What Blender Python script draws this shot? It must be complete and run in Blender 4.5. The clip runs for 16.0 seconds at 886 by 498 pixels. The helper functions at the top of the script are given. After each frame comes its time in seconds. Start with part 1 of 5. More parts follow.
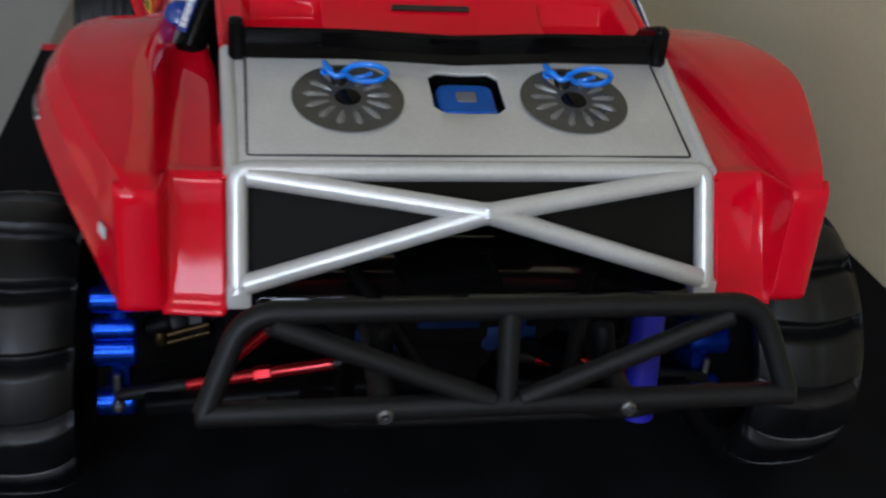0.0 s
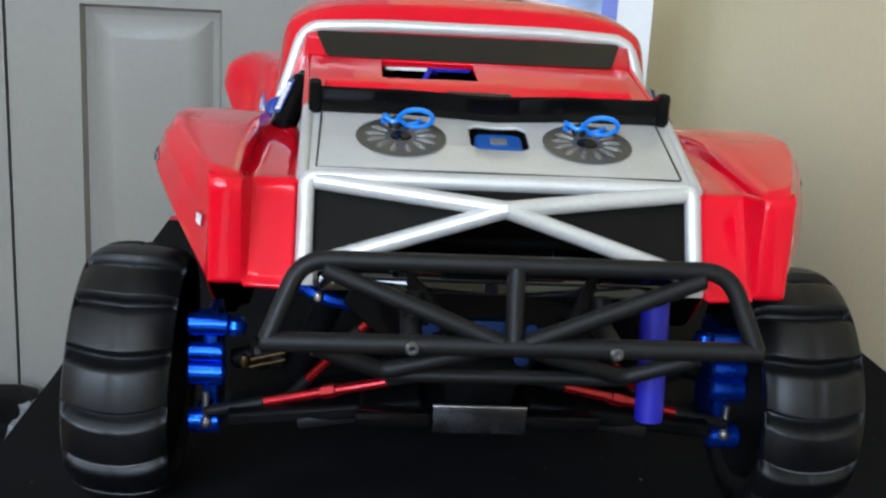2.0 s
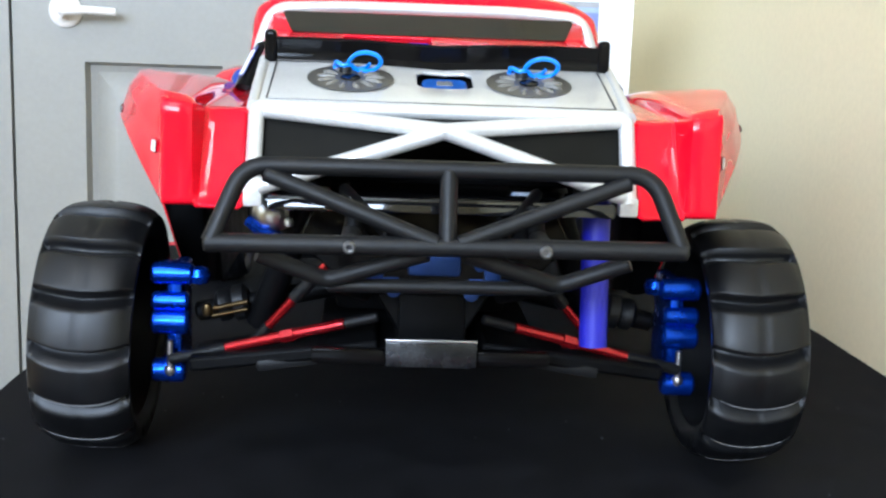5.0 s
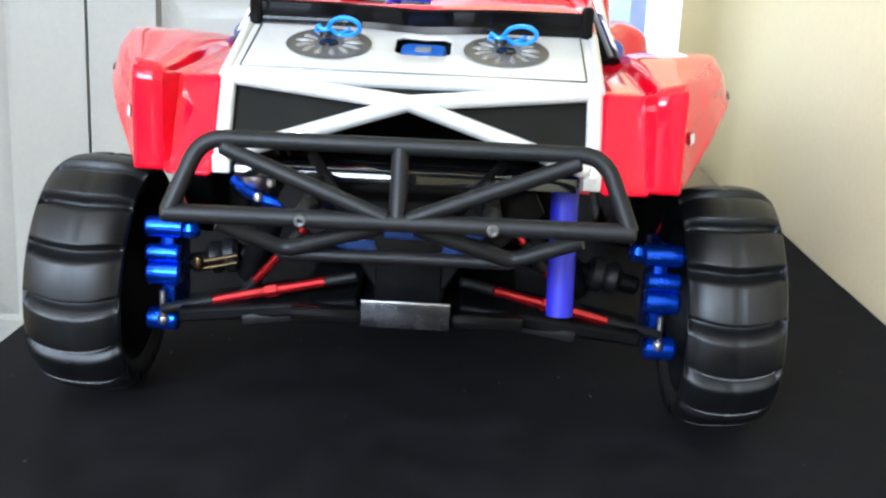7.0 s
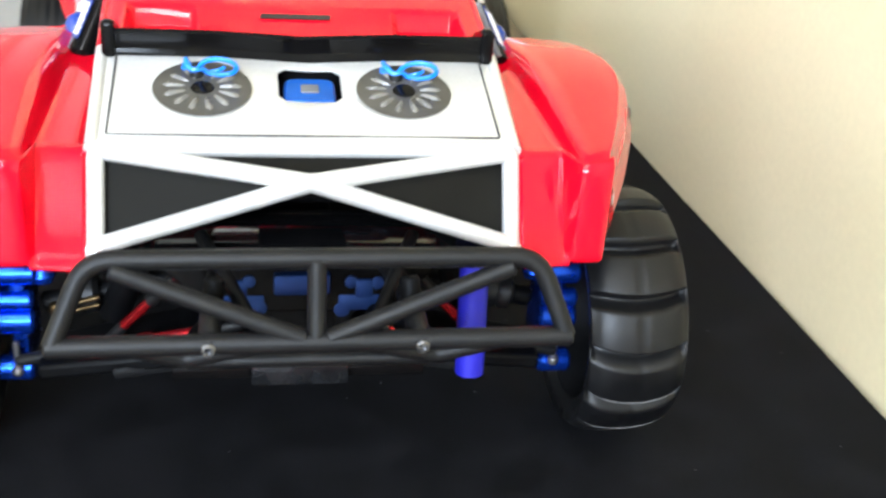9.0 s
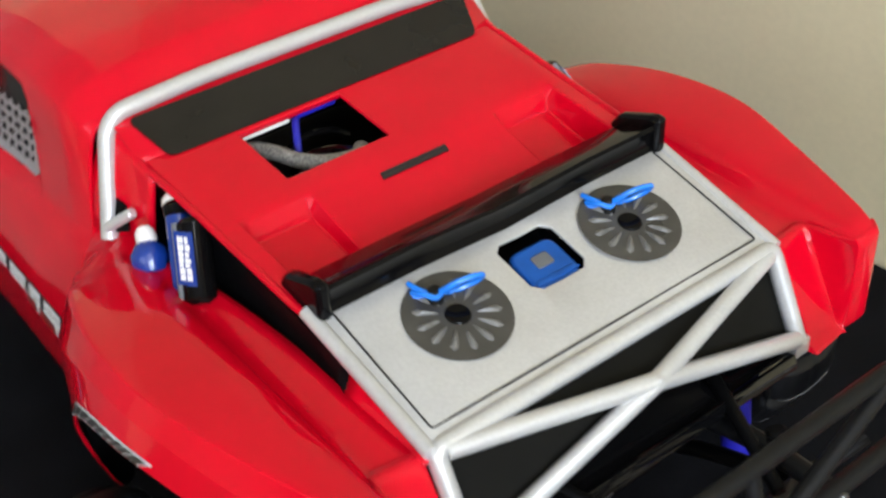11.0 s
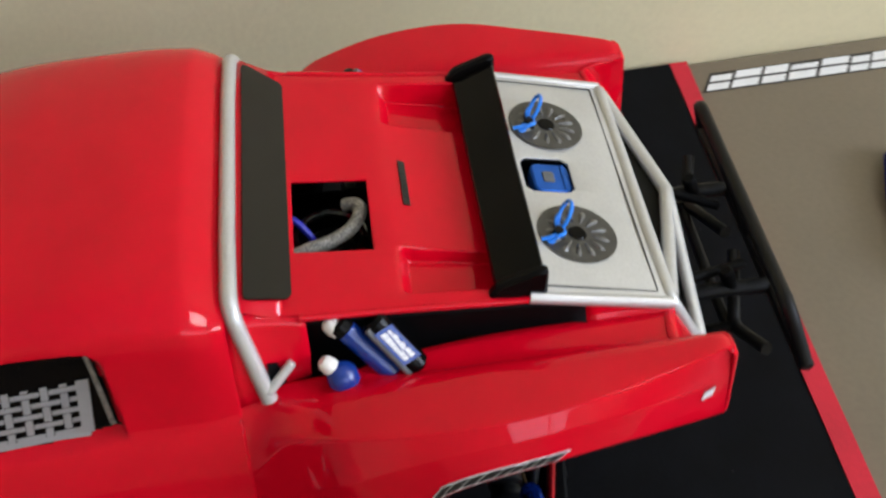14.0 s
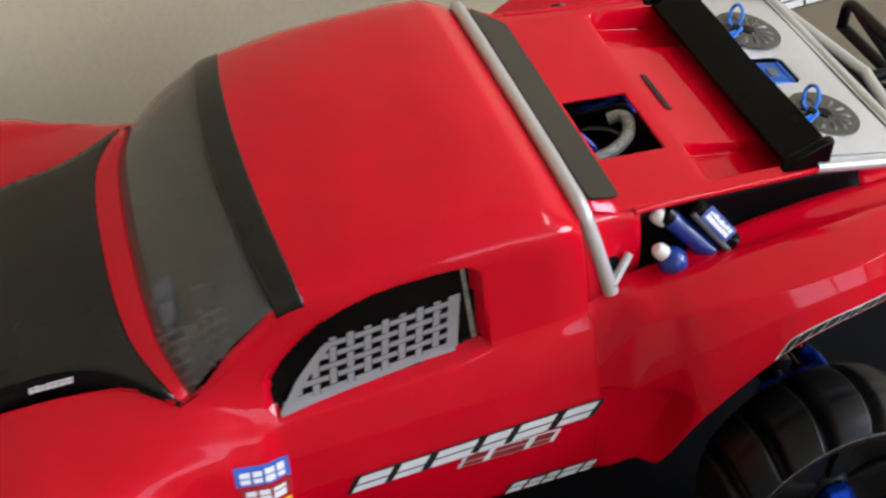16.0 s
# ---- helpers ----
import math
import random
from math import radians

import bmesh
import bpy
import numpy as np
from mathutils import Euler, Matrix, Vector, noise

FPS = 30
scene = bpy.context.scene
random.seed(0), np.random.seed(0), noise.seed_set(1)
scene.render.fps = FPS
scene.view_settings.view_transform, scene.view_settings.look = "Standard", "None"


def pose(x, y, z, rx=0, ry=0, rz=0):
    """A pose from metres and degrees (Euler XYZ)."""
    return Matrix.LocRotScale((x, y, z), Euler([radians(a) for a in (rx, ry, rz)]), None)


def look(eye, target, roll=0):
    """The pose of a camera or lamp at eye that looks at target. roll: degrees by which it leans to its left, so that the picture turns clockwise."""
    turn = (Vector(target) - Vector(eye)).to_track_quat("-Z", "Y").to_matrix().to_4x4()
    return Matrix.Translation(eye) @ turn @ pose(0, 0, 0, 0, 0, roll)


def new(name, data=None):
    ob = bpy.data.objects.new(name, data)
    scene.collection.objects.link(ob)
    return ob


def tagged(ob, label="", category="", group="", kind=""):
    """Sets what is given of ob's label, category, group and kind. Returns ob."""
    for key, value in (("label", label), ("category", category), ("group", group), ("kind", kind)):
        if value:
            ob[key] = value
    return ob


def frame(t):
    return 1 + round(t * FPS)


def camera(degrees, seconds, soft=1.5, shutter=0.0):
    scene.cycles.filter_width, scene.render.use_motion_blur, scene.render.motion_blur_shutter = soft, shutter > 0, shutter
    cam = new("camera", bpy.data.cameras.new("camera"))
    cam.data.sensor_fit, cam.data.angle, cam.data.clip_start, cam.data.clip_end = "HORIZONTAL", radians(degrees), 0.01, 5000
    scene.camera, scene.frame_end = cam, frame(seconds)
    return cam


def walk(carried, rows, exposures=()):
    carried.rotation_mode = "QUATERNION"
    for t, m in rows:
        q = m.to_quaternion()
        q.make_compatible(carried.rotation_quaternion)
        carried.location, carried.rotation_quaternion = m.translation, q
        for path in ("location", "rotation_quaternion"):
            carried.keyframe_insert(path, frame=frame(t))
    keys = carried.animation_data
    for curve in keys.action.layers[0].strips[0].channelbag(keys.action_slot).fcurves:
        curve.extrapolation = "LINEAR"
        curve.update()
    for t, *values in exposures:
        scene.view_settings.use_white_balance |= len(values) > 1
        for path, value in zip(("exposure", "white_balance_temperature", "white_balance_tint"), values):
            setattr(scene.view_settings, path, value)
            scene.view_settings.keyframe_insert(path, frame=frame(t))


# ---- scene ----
cam = camera(40.64, 16.0, 2.4, 0.5)
PATH = [
    (0.0, -0.0674, -0.3436, 0.2854, 61.84, -4.36, -9.22),
    (0.5, -0.0808, -0.4072, 0.2921, 65.71, -3.34, -7.88),
    (1.0, -0.0678, -0.4256, 0.2724, 69.42, -2.21, -5.27),
    (1.5, -0.0617, -0.4324, 0.2522, 71.35, -3.56, -3.15),
    (2.0, -0.0491, -0.4429, 0.2352, 74.65, -3.10, -3.63),
    (2.5, -0.0444, -0.4464, 0.2158, 75.31, -3.21, -2.90),
    (3.0, -0.0422, -0.4603, 0.2059, 78.57, -3.79, -2.19),
    (3.2, -0.0384, -0.4643, 0.1992, 78.43, -3.13, -3.29),
    (5.3, -0.0192, -0.4744, 0.1821, 79.24, -1.91, -2.75),
    (5.5, -0.0156, -0.4738, 0.1816, 77.47, -2.22, -2.08),
    (6.0, -0.0005, -0.4747, 0.1897, 76.68, -2.97, -0.29),
    (6.5, 0.0152, -0.4784, 0.1935, 76.05, -2.81, 1.19),
    (7.0, 0.0235, -0.4773, 0.2063, 74.75, -2.56, 2.01),
    (7.5, 0.0318, -0.4729, 0.2192, 72.42, -2.73, 3.53),
    (8.0, 0.0234, -0.4658, 0.2265, 71.22, -3.35, 2.39),
    (8.5, 0.0084, -0.4397, 0.2554, 67.77, -2.60, -1.41),
    (9.0, -0.0223, -0.4065, 0.2901, 64.09, -4.02, -8.89),
    (9.5, -0.0561, -0.3727, 0.3149, 61.42, -3.17, -15.05),
    (10.0, -0.0947, -0.3343, 0.3466, 58.97, -1.08, -20.33),
    (10.2, -0.1166, -0.3197, 0.3534, 57.83, 0.16, -22.34),
    (12.3, -0.2244, -0.1173, 0.4547, 45.26, 3.23, -63.54),
    (12.5, -0.2214, -0.1132, 0.4732, 42.64, 3.60, -64.71),
    (13.0, -0.2552, -0.0714, 0.4755, 43.85, 2.72, -74.93),
    (13.5, -0.3050, -0.0042, 0.4686, 44.19, 3.55, -86.76),
    (13.6, -0.3101, 0.0094, 0.4786, 43.73, 3.28, -88.63),
    (14.0, -0.3561, 0.0522, 0.4884, 44.61, 2.84, -97.03),
    (14.5, -0.3884, 0.1009, 0.4974, 46.12, 2.39, -99.62),
    (15.0, -0.3700, 0.1458, 0.4944, 46.45, 2.47, -99.41),
    (15.5, -0.3624, 0.1960, 0.4852, 44.95, 2.31, -103.76),
    (16.0, -0.3714, 0.2425, 0.4941, 44.82, 3.30, -108.50),
]
EXPOSURES = [(0.0, -0.95, 5680, 14), (0.5, -0.55, 5680, 14), (1.5, -0.17, 5580, 12), (2.5, 0.18, 5480, 11), (3.2, 0.41, 5430, 11), (5.3, 0.85, 5430, 11), (7.0, 1.15, 5530, 11), (8.0, 1.3, 5630, 11),
             (9.0, 1.2, 5830, 11), (10.0, 0.43, 5950, 12), (11.2, 0.0, 5960, 13), (12.3, -0.39, 5920, 14), (14.0, -0.15, 5920, 14), (15.0, -0.08, 5870, 16), (16.0, -0.06, 5790, 18)]
walk(cam, [(t, pose(*p)) for t, *p in PATH], EXPOSURES)

# ---- world, light, exposure ----
world = bpy.data.worlds.new("world")
scene.world = world
world.use_nodes = True
sky = world.node_tree.nodes.new("ShaderNodeTexSky")
sky.sky_type, sky.sun_disc = "NISHITA", False
sky.sun_elevation, sky.sun_rotation = radians(40), radians(250)
world.node_tree.links.new(sky.outputs[0], world.node_tree.nodes["Background"].inputs[0])
world.node_tree.nodes["Background"].inputs[1].default_value = 0.10


def area_lamp(name, eye, target, w, h, watts, colour):
    data = bpy.data.lights.new(name, "AREA")
    data.shape, data.size, data.size_y, data.energy, data.color = "RECTANGLE", w, h, watts, colour
    ob = new(name, data)
    ob.matrix_world = look(eye, target)
    return ob


# daylight that comes in by the window of the left-hand wall, and by the one behind
area_lamp("window_light", (-2.37, -0.95, 1.10), (0.0, -0.95, 1.10), 1.60, 1.00, 16.0, (0.86, 0.94, 1.0))
area_lamp("rear_window_light", (-1.10, -2.92, 1.28), (-1.10, 0.0, 0.15), 1.90, 1.10, 150.0, (0.86, 0.94, 1.0))

# an unseen small ceiling light, added above and behind the truck to brighten its tops
area_lamp("added_top_light", (-0.30, -1.12, 1.640), (-0.30, -1.12, 0.0), 0.44, 0.42, 9.0, (1.0, 0.97, 0.92))


# ---- materials ----
def material(name, colour, rough=0.5, metal=0.0, coat=0.0, grain=0.0, size=400.0, bump=0.0, stain=0.0,
             stain_size=14.0, random_tone=0.0, specular=0.5, sheen=0.0):
    """A surface with grain and stains at two scales. grain, stain: how far the tone strays; bump: fine relief in metres."""
    m = bpy.data.materials.new(name)
    m.use_nodes = True
    n, l = m.node_tree.nodes, m.node_tree.links
    b = n["Principled BSDF"]
    b.inputs["Roughness"].default_value, b.inputs["Metallic"].default_value = rough, metal
    b.inputs["Coat Weight"].default_value, b.inputs["Coat Roughness"].default_value = coat, 0.04
    b.inputs["Specular IOR Level"].default_value = specular
    b.inputs["Sheen Weight"].default_value = sheen
    geo = n.new("ShaderNodeNewGeometry")
    fine, broad = n.new("ShaderNodeTexNoise"), n.new("ShaderNodeTexNoise")
    for tex, scale, detail in ((fine, size, 4), (broad, stain_size, 5)):
        tex.inputs["Scale"].default_value, tex.inputs["Detail"].default_value = scale, detail
        l.new(geo.outputs["Position"], tex.inputs["Vector"])
    tone = None
    for tex, amount in ((fine, grain), (broad, stain)):
        if amount:
            r = n.new("ShaderNodeMapRange")
            r.inputs[1].default_value, r.inputs[2].default_value = 0.3, 0.7
            r.inputs[3].default_value, r.inputs[4].default_value = 1 - amount, 1 + amount
            l.new(tex.outputs[0], r.inputs[0])
            if tone is None:
                tone = r.outputs[0]
            else:
                mul = n.new("ShaderNodeMath")
                mul.operation = "MULTIPLY"
                l.new(tone, mul.inputs[0]), l.new(r.outputs[0], mul.inputs[1])
                tone = mul.outputs[0]
    if random_tone:
        info, r = n.new("ShaderNodeObjectInfo"), n.new("ShaderNodeMapRange")
        r.inputs[3].default_value, r.inputs[4].default_value = 1 - random_tone, 1 + random_tone
        l.new(info.outputs["Random"], r.inputs[0])
        if tone is None:
            tone = r.outputs[0]
        else:
            mul = n.new("ShaderNodeMath")
            mul.operation = "MULTIPLY"
            l.new(tone, mul.inputs[0]), l.new(r.outputs[0], mul.inputs[1])
            tone = mul.outputs[0]
    if tone is not None:
        hsv = n.new("ShaderNodeHueSaturation")
        hsv.inputs["Color"].default_value = (*colour, 1)
        l.new(tone, hsv.inputs["Value"])
        l.new(hsv.outputs[0], b.inputs["Base Color"])
        rr = n.new("ShaderNodeMapRange")
        rr.inputs[3].default_value, rr.inputs[4].default_value = max(rough - 0.12 * (grain + stain) * 3, 0.02), min(rough + 0.12 * (grain + stain) * 3, 1)
        l.new(broad.outputs[0], rr.inputs[0])
        l.new(rr.outputs[0], b.inputs["Roughness"])
    else:
        b.inputs["Base Color"].default_value = (*colour, 1)
    if bump:
        bp = n.new("ShaderNodeBump")
        bp.inputs["Distance"].default_value, bp.inputs["Strength"].default_value = bump, 0.7
        l.new(fine.outputs[0], bp.inputs["Height"])
        l.new(bp.outputs[0], b.inputs["Normal"])
    return m


RED = material("red_gloss_paint", (0.59, 0.0009, 0.0130), 0.06, 0, 0.22, stain=0.05, stain_size=40, specular=0.16)
SILVER = material("silver_paint", (0.54, 0.535, 0.525), 0.33, 0.35, 0.3, grain=0.05, size=900, stain=0.05, stain_size=60)
TINT = material("smoked_film", (0.012, 0.0105, 0.009), 0.10, 0, 0.0, stain=0.15, stain_size=70, specular=0.30)
SMOKE_PANEL = material("smoked_panel_film", (0.0085, 0.0080, 0.0066), 0.50, stain=0.15, stain_size=70, specular=0.03)
GLOSS_BLACK = material("gloss_black_paint", (0.0035, 0.0032, 0.0032), 0.08, 0, 0.0, stain=0.15, stain_size=70, specular=0.09)
GLOSS_TRAY = material("gloss_black_moulding", (0.004, 0.004, 0.0045), 0.06, stain=0.1, stain_size=70, specular=0.55)
BLACK_PLASTIC = material("black_moulded_plastic", (0.0054, 0.0054, 0.0058), 0.46, grain=0.15, size=1500, bump=0.00012, stain=0.15, stain_size=60, specular=0.22)
# dark plastic; also stands for shade in the deck gap and buttress opening
DARK = material("dark_parts_and_shade", (0.0024, 0.0024, 0.0027), 0.5, grain=0.2, size=700, stain=0.3, stain_size=60, specular=0.08)
RUBBER = material("black_tyre_rubber", (0.0030, 0.0030, 0.0035), 0.44, grain=0.12, size=900, bump=0.00006, stain=0.3, stain_size=55, specular=0.32)
BLUE = material("blue_anodised_aluminium", (0.010, 0.055, 0.46), 0.26, 0.85, stain=0.15, stain_size=120)
BLUE_MOTOR = material("blue_motor_aluminium", (0.014, 0.105, 0.48), 0.36, 0.5, stain=0.15, stain_size=120)
SCREW = material("dark_steel_screw", (0.16, 0.16, 0.165), 0.3, 0.9, stain=0.1, stain_size=120)
BLUE_DULL = material("dull_blue_aluminium", (0.008, 0.030, 0.13), 0.4, 0.6, stain=0.15, stain_size=120)
BLUE_PLASTIC = material("blue_rubber_tube", (0.010, 0.009, 0.30), 0.45, stain=0.1, stain_size=80)
NAVY = material("navy_bottle_plastic", (0.008, 0.035, 0.24), 0.25, 0, 0.3, stain=0.15, stain_size=90)
CLIP_BLUE = material("blue_coated_wire", (0.02, 0.20, 0.78), 0.3, 0.0, 0.3, stain=0.1, stain_size=100)
RED_METAL = material("red_anodised_aluminium", (0.40, 0.010, 0.016), 0.20, 0.8, 0.5, stain=0.12, stain_size=120)
BRASS = material("worn_brass", (0.07, 0.046, 0.02), 0.35, 0.9, stain=0.2, stain_size=150)
STEEL = material("bright_steel", (0.45, 0.45, 0.46), 0.3, 0.95, stain=0.1, stain_size=120)
DARK_STEEL = material("dark_scratched_steel", (0.038, 0.039, 0.042), 0.28, 0.8, grain=0.3, size=800, stain=0.3, stain_size=120)
GREY_SLEEVE = material("grey_moulded_plastic", (0.11, 0.115, 0.125), 0.4, stain=0.15, stain_size=120)
GREY_HOSE = material("grey_braided_hose", (0.20, 0.19, 0.17), 0.55, grain=0.6, size=1100, bump=0.0005, stain=0.4, stain_size=260)
# pale rubber edge: some dust, and the edge highlight put into the colour
DUST_AND_GLINT = material("rubber_edge_dust_and_glint", (0.085, 0.083, 0.085), 0.6, grain=0.3, size=900)
LINT = material("pale_lint", (0.08, 0.08, 0.085), 0.9)
WHITE_CAP = material("white_moulded_plastic", (0.74, 0.70, 0.66), 0.4, stain=0.08, stain_size=90)
WHITE_FILM = material("white_decal_film", (0.78, 0.78, 0.80), 0.35, stain=0.05, stain_size=80)
BLACK_FILM = material("black_decal_film", (0.015, 0.014, 0.015), 0.3, stain=0.1, stain_size=80)
GREY_FILM = material("grey_decal_film", (0.45, 0.44, 0.43), 0.4, stain=0.1, stain_size=90)
BLUE_FILM = material("blue_decal_film", (0.05, 0.12, 0.48), 0.3, stain=0.08, stain_size=80)
RED_FILM = material("dark_red_decal_film", (0.30, 0.02, 0.02), 0.3, stain=0.08, stain_size=80)
YELLOW_FILM = material("yellow_decal_film", (0.75, 0.45, 0.03), 0.3, stain=0.08, stain_size=80)
NET = material("grey_printed_net", (0.27, 0.26, 0.265), 0.4, grain=0.05, size=900)
FAN_DARK = material("dark_fan_print", (0.048, 0.045, 0.040), 0.30, stain=0.2, stain_size=90)
FAN_LIGHT = material("light_fan_print", (0.125, 0.120, 0.110), 0.28, stain=0.25, stain_size=160)
CLOTH = material("black_mat_cloth", (0.0046, 0.0046, 0.0056), 0.95, grain=0.45, size=1600, bump=0.0004, stain=0.4, stain_size=38, specular=0.08)
CLOTH_RED = material("red_mat_binding", (0.55, 0.012, 0.03), 0.8, grain=0.18, size=1600, bump=0.0004, stain=0.1, stain_size=20)
TAN = material("tan_worktop_laminate", (0.165, 0.134, 0.094), 0.45, grain=0.05, size=300, stain=0.06, stain_size=9)
WALL = material("beige_wall_paint", (0.665, 0.585, 0.375), 0.8, grain=0.025, size=240, bump=0.0003, stain=0.03, stain_size=3)
CEILING = material("white_ceiling_paint", (0.86, 0.86, 0.84), 0.9, grain=0.03, size=120, stain=0.03, stain_size=3)
DOOR_PAINT = material("greyish_door_paint", (0.262, 0.250, 0.222), 0.42, grain=0.03, size=180, bump=0.0002, stain=0.04, stain_size=4)
FLOOR_WOOD = material("brown_floor_boards", (0.20, 0.12, 0.06), 0.45, grain=0.15, size=60, stain=0.2, stain_size=5)
CARDBOARD = material("white_box_card", (0.80, 0.80, 0.80), 0.45, grain=0.02, size=200, stain=0.03, stain_size=9)
PRINT_BLUE = material("pale_blue_print", (0.36, 0.45, 0.66), 0.35, grain=0.1, size=90, stain=0.25, stain_size=40)
PRINT_NAVY = material("navy_print", (0.07, 0.09, 0.33), 0.35, stain=0.2, stain_size=50)
PRINT_STRIPE = material("mid_blue_print", (0.20, 0.24, 0.62), 0.35, stain=0.15, stain_size=50)
PRINT_GREY = material("grey_print", (0.32, 0.32, 0.34), 0.35, stain=0.25, stain_size=40)


def glass(name, colour, alpha, rough=0.03):
    m = bpy.data.materials.new(name)
    m.use_nodes = True
    b = m.node_tree.nodes["Principled BSDF"]
    b.inputs["Base Color"].default_value = (*colour, 1)
    b.inputs["Roughness"].default_value, b.inputs["Alpha"].default_value = rough, alpha
    b.inputs["Coat Weight"].default_value = 0.4
    return m


SMOKE_GLASS = glass("smoked_windscreen", (0.120, 0.116, 0.109), 0.50, 0.05)


# ---- mesh helpers ----
def mesh_of(bm, name, mat, smooth=True):
    me = bpy.data.meshes.new(name)
    bmesh.ops.recalc_face_normals(bm, faces=bm.faces)
    bm.to_mesh(me)
    bm.free()
    me.materials.append(mat)
    if smooth:
        me.polygons.foreach_set("use_smooth", [True] * len(me.polygons))
        me.set_sharp_from_angle(angle=radians(38))
    return me


def part(name, bm, mat, parent, label="", thick=0.0, bevel=0.0, lining=None):
    """Links a bmesh as one mesh object under a thing or a part."""
    ob = new(name, mesh_of(bm, name, mat))
    if parent is not None:
        ob.parent = parent
    if thick:
        s = ob.modifiers.new("thickness", "SOLIDIFY")
        s.thickness, s.offset = thick, -1
        if lining is not None:
            # the inner skin of a shell has a colour of its own; its normals must point away from the truck's middle
            me = ob.data
            if sum(p.area * (p.normal.x * (1 if p.center.x > 0 else -1) + p.normal.z) for p in me.polygons) < 0:
                me.flip_normals()
            me.materials.append(lining)
            s.material_offset = 1
    if bevel:
        s = ob.modifiers.new("rounding", "BEVEL")
        s.width, s.segments, s.limit_method, s.angle_limit = bevel, 2, "ANGLE", radians(35)
    if label:
        tagged(ob, label)
    return ob


def thing(name, label, category, group="", at=(0, 0, 0), kind=""):
    ob = new(name)
    ob.empty_display_size = 0.02
    ob.location = at
    return tagged(ob, label, category, group, kind)


def box_bm(x0, x1, y0, y1, z0, z1, bevel=0.0, bm=None, m=None):
    own = bmesh.new()
    vs = bmesh.ops.create_cube(own, size=1)["verts"]
    bmesh.ops.scale(own, vec=(x1 - x0, y1 - y0, z1 - z0), verts=vs)
    bmesh.ops.translate(own, vec=((x0 + x1) / 2, (y0 + y1) / 2, (z0 + z1) / 2), verts=vs)
    if bevel:
        bmesh.ops.bevel(own, geom=own.edges[:], offset=bevel, segments=2, affect="EDGES", profile=0.6)
    if m is not None:
        bmesh.ops.transform(own, matrix=m, verts=own.verts)
    if bm is None:
        return own
    return join(bm, own)


def join(bm, other):
    me = bpy.data.meshes.new("tmp")
    other.to_mesh(me)
    other.free()
    bm.from_mesh(me)
    bpy.data.meshes.remove(me)
    return bm


def rounded(points, radius, steps=5, closed=False):
    """A polyline with its corners turned into arcs."""
    pts = [Vector(p) for p in points]
    out = []
    for i, p in enumerate(pts):
        if not closed and i in (0, len(pts) - 1):
            out.append(p)
            continue
        a, b = pts[i - 1] - p, pts[(i + 1) % len(pts)] - p
        r = min(radius, a.length * 0.45, b.length * 0.45)
        s, e = p + a.normalized() * r, p + b.normalized() * r
        for k in range(steps + 1):
            t = k / steps
            out.append(s * (1 - t) ** 2 + p * 2 * t * (1 - t) + e * t * t)
    return out


def spline(points, steps=6, closed=False):
    """Catmull-Rom through the points."""
    pts = [Vector(p) for p in points]
    n = len(pts)
    out = []
    for i in range(n if closed else n - 1):
        p1, p2 = pts[i], pts[(i + 1) % n]
        p0 = pts[i - 1] if (closed or i) else p1 * 2 - p2
        p3 = pts[(i + 2) % n] if (closed or i + 2 < n) else p2 * 2 - p1
        for k in range(steps):
            t = k / steps
            out.append(0.5 * (2 * p1 + (p2 - p0) * t + (2 * p0 - 5 * p1 + 4 * p2 - p3) * t * t + (3 * p1 - p0 - 3 * p2 + p3) * t ** 3))
    if not closed:
        out.append(pts[-1])
    return out


def tube(points, r, seg=10, bm=None, closed=False, ends=True, r2=None):
    """A round bar along a polyline; r2 gives it another radius at its far end."""
    bm = bm or bmesh.new()
    pts = [Vector(p) for p in points]
    n = len(pts)
    rings = []
    up = None
    for i, p in enumerate(pts):
        if closed:
            d = pts[(i + 1) % n] - pts[i - 1]
        else:
            d = pts[min(i + 1, n - 1)] - pts[max(i - 1, 0)]
        d.normalize()
        if up is None:
            up = d.orthogonal().normalized()
        up = (up - d * up.dot(d)).normalized()
        side = d.cross(up)
        rr = r if r2 is None else r + (r2 - r) * i / max(n - 1, 1)
        rings.append([bm.verts.new(p + (up * math.cos(2 * math.pi * k / seg) + side * math.sin(2 * math.pi * k / seg)) * rr) for k in range(seg)])
    for i in range(n if closed else n - 1):
        a, b = rings[i], rings[(i + 1) % n]
        for k in range(seg):
            bm.faces.new((a[k], a[(k + 1) % seg], b[(k + 1) % seg], b[k]))
    if ends and not closed:
        bm.faces.new(rings[0][::-1]), bm.faces.new(rings[-1])
    return bm


def lathe(profile, seg=24, bm=None, m=None):
    """profile: (radius, height) pairs turned about z, then placed by m."""
    bm = bm or bmesh.new()
    m = m or Matrix.Identity(4)
    rings = []
    for r, z in profile:
        if r < 1e-6:
            rings.append([bm.verts.new(m @ Vector((0, 0, z)))])
        else:
            rings.append([bm.verts.new(m @ Vector((r * math.cos(2 * math.pi * k / seg), r * math.sin(2 * math.pi * k / seg), z))) for k in range(seg)])
    for a, b in zip(rings, rings[1:]):
        for k in range(seg):
            q = (k + 1) % seg
            if len(a) == 1 and len(b) > 1:
                bm.faces.new((a[0], b[k], b[q]))
            elif len(b) == 1 and len(a) > 1:
                bm.faces.new((a[k], a[q], b[0]))
            elif len(a) > 1:
                bm.faces.new((a[k], a[q], b[q], b[k]))
    return bm


def along(a, b):
    """The pose that lays z along the way from a to b."""
    a, b = Vector(a), Vector(b)
    return Matrix.Translation(a) @ (b - a).to_track_quat("Z", "Y").to_matrix().to_4x4()


